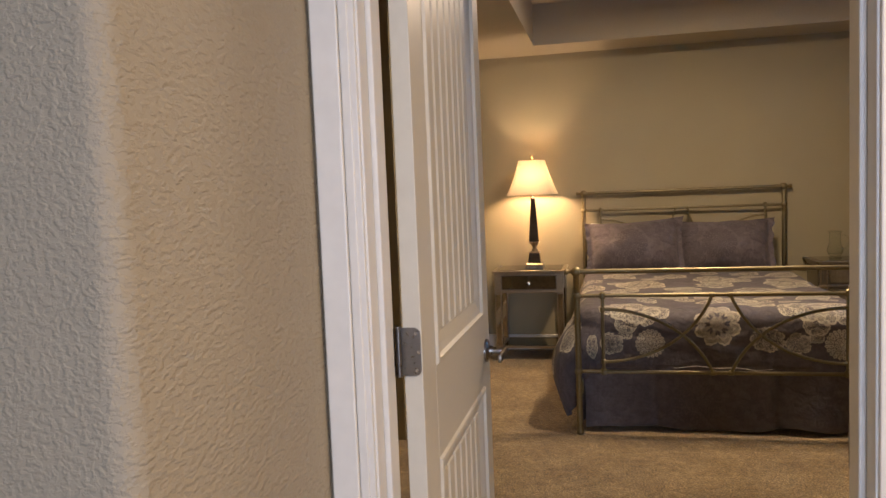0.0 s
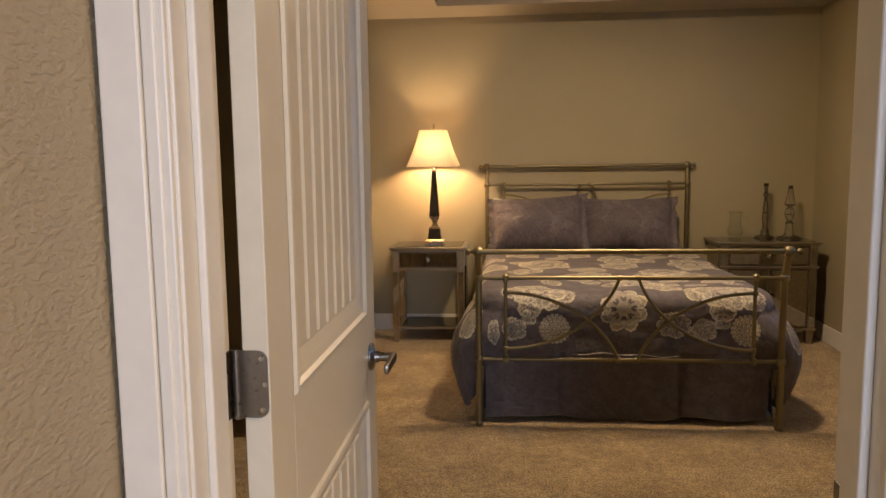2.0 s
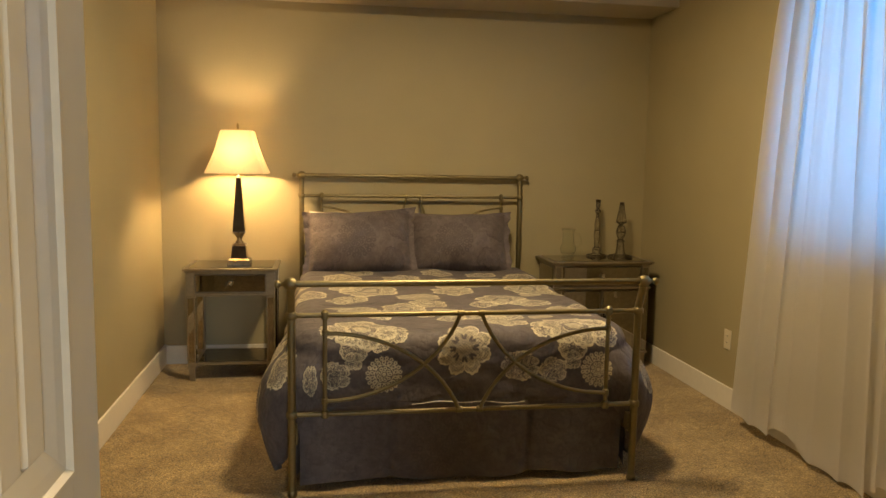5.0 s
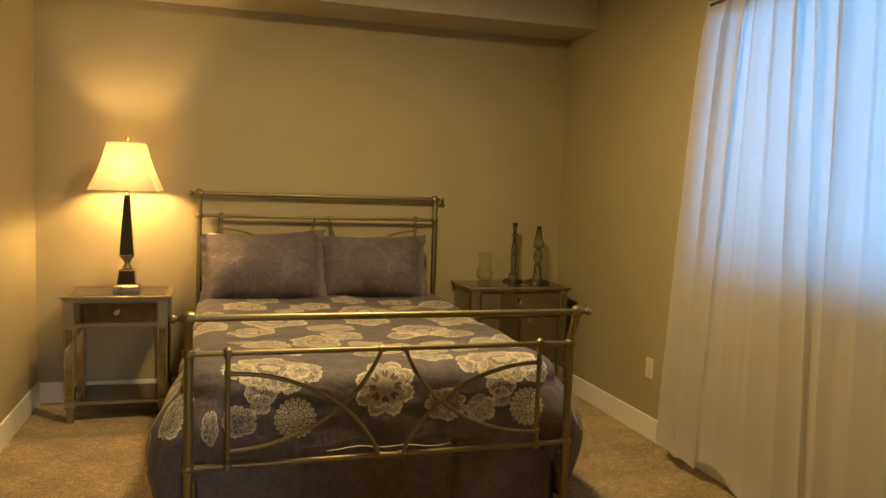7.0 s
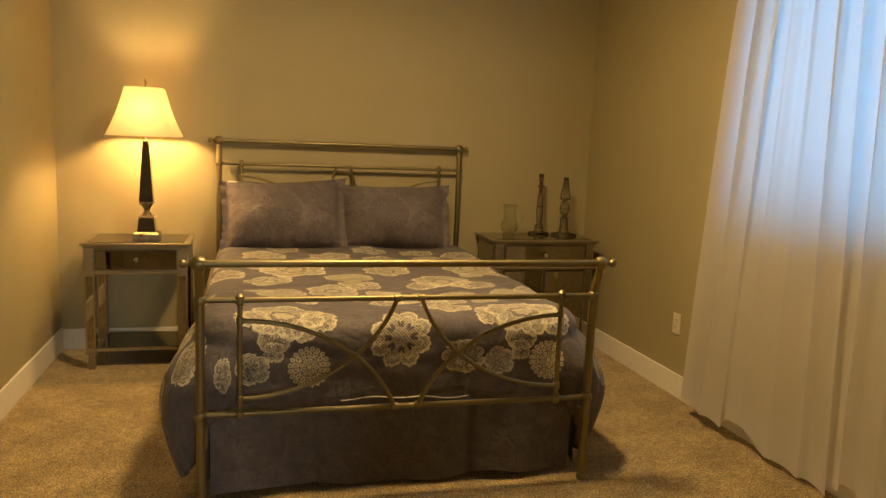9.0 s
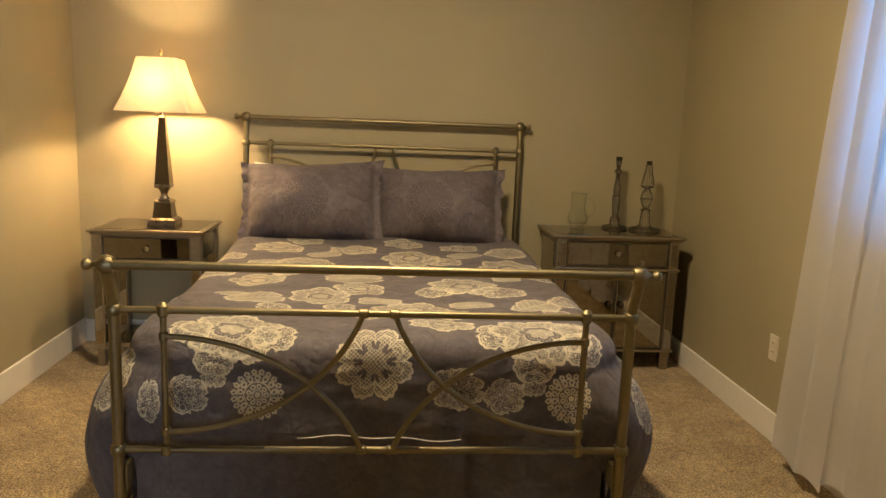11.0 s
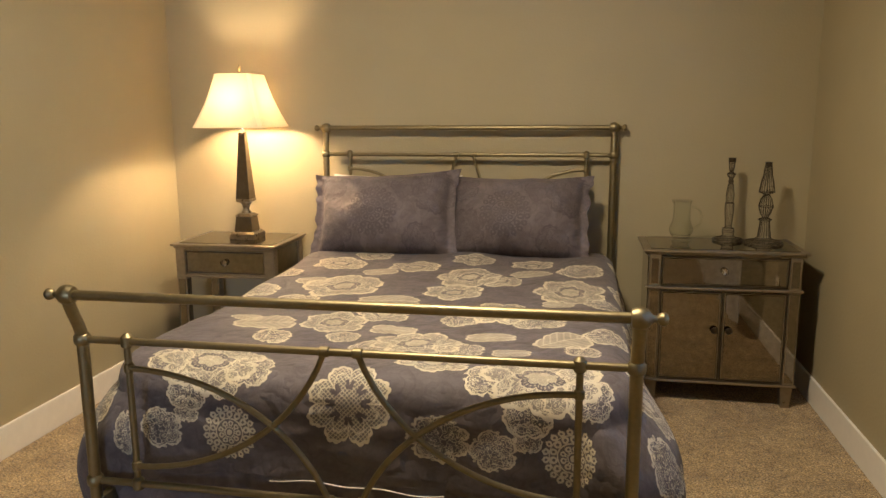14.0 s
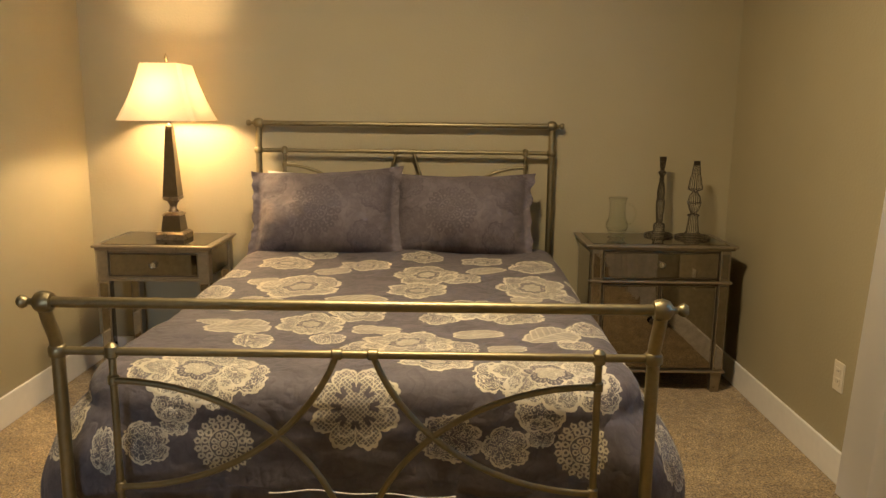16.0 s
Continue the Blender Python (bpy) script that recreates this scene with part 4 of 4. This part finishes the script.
pillow("pillow", (1.33, -0.130, 0.70), 0.70, 0.362, 0.15, LINEN, "cream sleeping pillow standing against the headboard", -8, 1, 0.0, 7)
pillow("pillow.001", (2.02, -0.130, 0.70), 0.64, 0.350, 0.15, LINEN, "cream sleeping pillow behind a dark sham", -8, -1, 0.0, 5)
pillow("pillow_sham", (1.318, -0.372, 0.674), 0.67, 0.425, 0.27, SHAM, "grey-violet pillow sham with tone-on-tone medallion and ruffled edge", -20, 3, 0.045, 1, 0.018)
pillow("pillow_sham.001", (1.975, -0.318, 0.674), 0.66, 0.41, 0.25, SHAM, "grey-violet pillow sham with a flanged edge", -21, -3, 0.045, 2, 0.004)

# ---- nightstand and cabinet, mirrored ----


def knob(parent, x, y, z, crystal=True):
    k = part("knob", lathe([(0.006, 0.0), (0.006, -0.010), (0.010, -0.012)], 14, "y", at=(x, y, z)), CHROME, parent, "faceted crystal knob", 40)
    part("crystal", lathe([(0.009, -0.011), (0.0165, -0.017), (0.0165, -0.021), (0.011, -0.028), (0.002, -0.030)], 10, "y", at=(x, y, z)), CRYSTAL if crystal else WIRE, k)


def square_leg(name, x, y, z0, z1, a, b, parent):
    """A tapered square leg with a stepped ankle."""
    return part(name, lathe([(b, z0), (b * 1.02, z0 + 0.085), (a * 1.12, z0 + 0.088), (a * 1.12, z0 + 0.098), (a * 0.95, z0 + 0.101), (a, z1)], 4, turn=math.pi / 4, scale=math.sqrt(2), at=(x, y, 0)), SILVER, parent)


def bead(parent, x0, x1, z0, z1, y, w=0.003):
    """A thin dark beaded frame round a mirror panel on a front."""
    bm = bmesh.new()
    for a, b, c, d in ((x0, x1, z0, z0 + w), (x0, x1, z1 - w, z1), (x0, x0 + w, z0 + w, z1 - w), (x1 - w, x1, z0 + w, z1 - w)):
        add_box(bm, a, b, y - 0.003, y + 0.001, c, d)
    part("bead", bm, WIRE, parent, "dark beaded edge")


def leg_inlay(parent, x, y, z0, z1, a, b, out, material):
    """A tapered strip laid on one face of a leg; out is the face's outward direction."""
    bm = bmesh.new()
    corners = []
    for depth in (0.0008, 0.0030):
        ring = []
        for z, half, face in ((z0, b * 0.72, b), (z1, a * 0.72, a)):
            for side in (-1, 1):
                ring.append(bm.verts.new((x + out[0] * (face + depth) + out[1] * side * half, y + out[1] * (face + depth) + out[0] * side * half, z)))
        corners.append([ring[0], ring[1], ring[3], ring[2]])
    bm.faces.new(corners[0][::-1])
    bm.faces.new(corners[1])
    for k in range(4):
        bm.faces.new((corners[0][k], corners[0][(k + 1) % 4], corners[1][(k + 1) % 4], corners[1][k]))
    part("leg_inlay", bm, material, parent)


def framed_top(parent, w, d, z):
    """A moulded top with an inset mirror."""
    bm = bmesh.new()
    add_box(bm, -w / 2, w / 2, -d, 0, z - 0.016, z - 0.003, bevel=0.005)
    add_box(bm, -w / 2 + 0.012, w / 2 - 0.012, -d + 0.012, 0, z - 0.028, z - 0.016, bevel=0.004)
    top = part("top", bm, SILVER, parent)
    part("top_mirror", box(-w / 2 + 0.035, w / 2 - 0.035, -d + 0.035, -0.03, z - 0.004, z, bevel=0.001, steps=1), MIRROR, top, "smoky mirror inlay")


def nightstand():
    x0, x1, y1, y0, h = 0.208, 0.788, -0.475, -0.035, 0.724
    w, d = x1 - x0, y0 - y1
    t = thing("nightstand", ((x0 + x1) / 2, y0, 0), "mirrored nightstand with antique silver trim and open shelf", "nightstand")
    framed_top(t, w, d, h)
    a = w / 2 - 0.046
    fy, by = -d + 0.045, -0.04
    for sx in (-1, 1):
        for yy in (fy, by):
            leg = square_leg("leg", sx * a, yy, 0, h - 0.028, 0.026, 0.017, t)
            faces = [(0, -1)] + [(sx, 0)] + ([(-sx, 0)] if yy == fy else [])
            for out in faces:
                leg_inlay(leg, sx * a, yy, 0.125, h - 0.190, 0.0255, 0.0245, out, MIRROR)
                if out != (-sx, 0):
                    leg_inlay(leg, sx * a, yy, h - 0.158, h - 0.040, 0.0258, 0.0256, out, SILVER)
    part("apron_frame", add_box(add_box(bmesh.new(), -a + 0.024, a - 0.024, fy - 0.020, fy + 0.012, h - 0.168, h - 0.158, bevel=0.002), -a + 0.024, a - 0.024, fy - 0.018, fy + 0.012, h - 0.040, h - 0.028, bevel=0.002), SILVER, t)
    for yy in (fy, by):
        part("lower_trim", box(-a - 0.028, a + 0.028, yy - 0.027, yy + 0.026, h - 0.180, h - 0.168, bevel=0.004), SILVER, t)
    dr = part("drawer", box(-a + 0.026, a - 0.026, fy - 0.016, fy + 0.25, h - 0.157, h - 0.041, bevel=0.002), SILVER, t)
    part("drawer_mirror", box(-a + 0.034, a - 0.034, fy - 0.0195, fy - 0.0155, h - 0.150, h - 0.048, bevel=0.0015, steps=1), MIRROR, dr)
    bead(dr, -a + 0.027, a - 0.027, h - 0.156, h - 0.042, fy - 0.0165)
    knob(dr, 0, fy - 0.019, h - 0.098)
    for sx in (-1, 1):
        s = part("side_panel", box(sx * a - 0.014, sx * a + 0.014, fy + 0.024, by - 0.024, h - 0.168, h - 0.028), SILVER, t)
        part("side_mirror", box(min(sx * (a + 0.014), sx * (a + 0.018)), max(sx * (a + 0.014), sx * (a + 0.018)), fy + 0.032, by - 0.032, h - 0.160, h - 0.036), MIRROR, s)
    part("back_panel", box(-a + 0.024, a - 0.024, by - 0.006, by + 0.012, h - 0.168, h - 0.028), SILVER, t)
    sh = part("shelf", box(-a + 0.01, a - 0.01, fy - 0.01, by + 0.01, 0.100, 0.116, bevel=0.003), SILVER, t)
    part("shelf_mirror", box(-a + 0.035, a - 0.035, fy + 0.015, by - 0.02, 0.115, 0.119), MIRROR, sh)
    return t


nightstand()


def cabinet():
    x0, x1, y1, y0, h = 2.591, 3.323, -0.428, -0.022, 0.750
    w, d = x1 - x0, y0 - y1
    t = thing("mirrored_cabinet", ((x0 + x1) / 2, y0, 0), "two-door mirrored cabinet with antique silver trim", "cabinet")
    framed_top(t, w, d, h)
    a, fy = w / 2 - 0.030, -d + 0.022
    part("body", box(-a, a, fy + 0.012, -0.004, 0.105, h - 0.028, bevel=0.002), SILVER, t)
    for sx in (-1, 1):
        part("pilaster", box(sx * (a - 0.025) - 0.026, sx * (a - 0.025) + 0.026, fy - 0.008, fy + 0.013, 0.118, h - 0.028, bevel=0.003), SILVER, t)
        part("pilaster_mirror", box(sx * (a - 0.025) - 0.016, sx * (a - 0.025) + 0.016, fy - 0.0105, fy - 0.0075, 0.585, h - 0.045), MIRROR, t)
        part("pilaster_mirror", box(sx * (a - 0.025) - 0.019, sx * (a - 0.025) + 0.019, fy - 0.0105, fy - 0.0075, 0.130, 0.548), MIRROR, t)
        part("side_mirror", box(min(sx * a, sx * (a + 0.003)), max(sx * a, sx * (a + 0.003)), fy + 0.04, -0.03, 0.15, h - 0.05), MIRROR, t)
        for yy in (fy + 0.028, -0.032):
            part("foot", lathe([(0.020, 0.0), (0.026, 0.085), (0.028, 0.105)], 4, turn=math.pi / 4, scale=math.sqrt(2), at=(sx * (a - 0.028), yy, 0)), SILVER, t)
    for z0, z1, o in ((0.560, 0.574, 0.020), (0.105, 0.119, 0.016)):
        part("moulding", box(-a - 0.012, a + 0.012, fy - o, fy + 0.02, z0, z1, bevel=0.005), SILVER, t)
    b = a - 0.055
    dr = part("drawer", box(-b, b, fy - 0.004, fy + 0.013, 0.580, h - 0.034, bevel=0.002), SILVER, t)
    part("drawer_mirror", box(-b + 0.008, b - 0.008, fy - 0.008, fy - 0.0035, 0.588, h - 0.042, bevel=0.002, steps=1), MIRROR, dr)
    bead(dr, -b + 0.001, b - 0.001, 0.581, h - 0.035, fy - 0.0045)
    knob(dr, 0, fy - 0.0075, 0.652)
    for sx in (-1, 1):
        lo, hi = sorted((sx * 0.003, sx * b))
        dd = part("cabinet_door", box(lo, hi, fy - 0.004, fy + 0.013, 0.124, 0.554, bevel=0.002), SILVER, t)
        part("door_mirror", box(lo + 0.010, hi - 0.010, fy - 0.008, fy - 0.0035, 0.134, 0.544, bevel=0.002, steps=1), MIRROR, dd)
        bead(dd, lo + 0.001, hi - 0.001, 0.126, 0.552, fy - 0.0045)
        knob(dd, sx * 0.032, fy - 0.0075, 0.372, False)
    return t


cabinet()

# ---- table lamp ----


def table_lamp():
    t = thing("table_lamp", (0.532, -0.238, 0.7245), "obelisk table lamp, lit, with ivory square shade", "lamp")
    part("plinth", square_lathe([(0.070, 0.0), (0.070, 0.026), (0.066, 0.030), (0.060, 0.034), (0.056, 0.038)]), BRONZE, t)
    p = part("pedestal", square_lathe([(0.050, 0.037), (0.041, 0.118)]), BLACK, t, "dark mirrored pedestal block")
    part("pedestal_cap", square_lathe([(0.045, 0.117), (0.045, 0.124), (0.036, 0.130), (0.030, 0.134)]), BRONZE, t)
    part("waist", lathe([(0.026, 0.133), (0.027, 0.140), (0.018, 0.150), (0.016, 0.160), (0.022, 0.176), (0.030, 0.188), (0.031, 0.194)], 20), BRONZE, t, smooth=60)
    part("collar", square_lathe([(0.032, 0.193), (0.038, 0.198), (0.040, 0.206), (0.039, 0.212)]), BRONZE, t)
    ob = part("obelisk", square_lathe([(0.0385, 0.211), (0.016, 0.560), (0.010, 0.572)]), BLACK, t, "dark mirrored obelisk shaft")
    part("neck", lathe([(0.009, 0.570), (0.009, 0.60), (0.014, 0.602), (0.014, 0.640), (0.008, 0.645)], 16), CHROME, t, smooth=40)
    part("bulb", lathe([(0.012, 0.640), (0.014, 0.655), (0.020, 0.668), (0.024, 0.680), (0.020, 0.692), (0.004, 0.697)], 18), BULB, t, smooth=60).visible_shadow = False
    # the shade: four cloth panels, open above and below
    zb, zt, wb, wt = 0.588, 0.858, 0.190, 0.100
    bm = bmesh.new()
    prev = None
    for i in range(13):
        f = i / 12
        hw_ = wb + (wt - wb) * f - 0.008 * math.sin(math.pi * f)
        cut = 0.018
        pts = [(hw_, -hw_ + cut), (hw_, hw_ - cut), (hw_ - cut, hw_), (-hw_ + cut, hw_), (-hw_, hw_ - cut), (-hw_, -hw_ + cut), (-hw_ + cut, -hw_), (hw_ - cut, -hw_)]
        ring = [bm.verts.new((x, y, zb + (zt - zb) * f)) for x, y in pts]
        if prev:
            for k in range(8):
                bm.faces.new((prev[k], prev[(k + 1) % 8], ring[(k + 1) % 8], ring[k]))
        prev = ring
    shade = part("shade", bm, SHADE, t, "ivory silk shade glowing from within", 30)
    for z, hw_ in ((zb, wb), (zt, wt)):
        bm = bmesh.new()
        for a, b in (((-hw_, -hw_), (hw_, -hw_)), ((hw_, -hw_), (hw_, hw_)), ((hw_, hw_), (-hw_, hw_)), ((-hw_, hw_), (-hw_, -hw_))):
            k = 1 - 0.016 / hw_
            add_tube(bm, [(a[0] * k, a[1] * k, z), (b[0] * k, b[1] * k, z)], 0.0018, 6)
        part("shade_trim", bm, SHADE, shade)
    bm = bmesh.new()
    for a in (45, 135, 225, 315):
        add_tube(bm, [(0, 0, zt + 0.004), (wt * 1.3 * math.cos(radians(a)), wt * 1.3 * math.sin(radians(a)), zt - 0.004)], 0.0016, 6)
    add_tube(bm, [(0, 0, 0.64), (0.045, 0, 0.70), (0.05, 0, 0.77), (0.0, 0, 0.862)], 0.0016, 6)
    add_tube(bm, [(0, 0, 0.64), (-0.045, 0, 0.70), (-0.05, 0, 0.77), (0.0, 0, 0.862)], 0.0016, 6)
    part("harp", bm, CHROME, t)
    part("finial", lathe([(0.008, 0.858), (0.010, 0.864), (0.005, 0.870), (0.007, 0.876), (0.0095, 0.884), (0.0085, 0.894), (0.004, 0.904), (0.001, 0.911)], 14), BRASS, t, smooth=50)
    return t


table_lamp()

# ---- on the cabinet: glass pitcher and two wire candlesticks ----


def glass_pitcher(x, y, z):
    t = thing("glass_pitcher", (x, y, z), "clear glass pitcher with rounded body and handle", "pitcher")
    outer = [(0.042, 0.0), (0.044, 0.004), (0.036, 0.009), (0.034, 0.015), (0.046, 0.028), (0.057, 0.048), (0.058, 0.064), (0.050, 0.086), (0.041, 0.104), (0.041, 0.180), (0.046, 0.192), (0.047, 0.198)]
    inner = [(0.0435, 0.198), (0.0385, 0.180), (0.0385, 0.105), (0.0475, 0.087), (0.0555, 0.064), (0.0545, 0.049), (0.042, 0.032), (0.004, 0.026)]
    part("body", lathe(outer + inner, 36), THIN_GLASS, t, smooth=50)
    pts = [(0.042 + 0.052 * math.sin(a) ** 0.7, 0, 0.118 + 0.052 * math.cos(a)) for a in [math.pi * k / 16 for k in range(17)]]
    part("handle", tube(pts, 0.0055, 10), THIN_GLASS, t, smooth=60)
    part("rim", lathe([(0.0425, 0.197), (0.0485, 0.196), (0.0485, 0.203), (0.0425, 0.204)], 32), THIN_GLASS, t, "rolled rim", 60)
    return t


def wire_candlestick(name, x, y, z, profile, rings, label):
    t = thing(name, (x, y, z), label, "candlestick", "wire candlesticks on the cabinet")
    ribs = 18
    smoothp = []
    for (r0, h0), (r1, h1) in zip(profile, profile[1:]):
        for k in range(5):
            f = k / 5
            smoothp.append((r0 + (r1 - r0) * ease(f), h0 + (h1 - h0) * f))
    smoothp.append(profile[-1])
    for k in range(ribs):
        a = 2 * math.pi * k / ribs
        part("wire", tube([(r * math.cos(a), r * math.sin(a), h) for r, h in smoothp], 0.0012, 4), WIRE, t)
    for r, h in rings:
        part("hoop", tube([(r * math.cos(a), r * math.sin(a), h) for a in [2 * math.pi * k / 28 for k in range(29)]], 0.0017, 5), WIRE, t)
    top_r, top_h = profile[-1]
    part("cup", lathe([(top_r * 0.9, top_h - 0.022), (top_r + 0.001, top_h - 0.02), (top_r + 0.002, top_h), (top_r - 0.002, top_h), (top_r - 0.003, top_h - 0.015)], 18), WIRE, t, smooth=40)
    return t


P1 = [(0.072, 0.002), (0.070, 0.010), (0.034, 0.019), (0.026, 0.028), (0.029, 0.046), (0.026, 0.060), (0.015, 0.068), (0.017, 0.10), (0.021, 0.150), (0.021, 0.185), (0.016, 0.190), (0.019, 0.225), (0.013, 0.275), (0.008, 0.282), (0.012, 0.293), (0.008, 0.303), (0.020, 0.330), (0.008, 0.338), (0.013, 0.365), (0.016, 0.408)]
P2 = [(0.088, 0.002), (0.085, 0.010), (0.042, 0.020), (0.030, 0.034), (0.025, 0.080), (0.022, 0.110), (0.030, 0.116), (0.014, 0.126), (0.026, 0.155), (0.033, 0.180), (0.027, 0.210), (0.013, 0.238), (0.036, 0.250), (0.030, 0.285), (0.019, 0.340), (0.014, 0.392)]
glass_pitcher(2.785, -0.175, 0.7505)
wire_candlestick("wire_candlestick", 3.015, -0.125, 0.7505, P1, [(0.072, 0.002), (0.070, 0.010), (0.029, 0.046), (0.027, 0.062), (0.021, 0.187), (0.012, 0.293), (0.020, 0.330)], "tall bronze wire candlestick with slim turned outline")
wire_candlestick("wire_candlestick.001", 3.170, -0.185, 0.7505, P2, [(0.088, 0.002), (0.085, 0.010), (0.030, 0.116), (0.014, 0.126), (0.033, 0.180), (0.036, 0.250), (0.013, 0.238)], "bronze wire candlestick with bulbous turned outline")
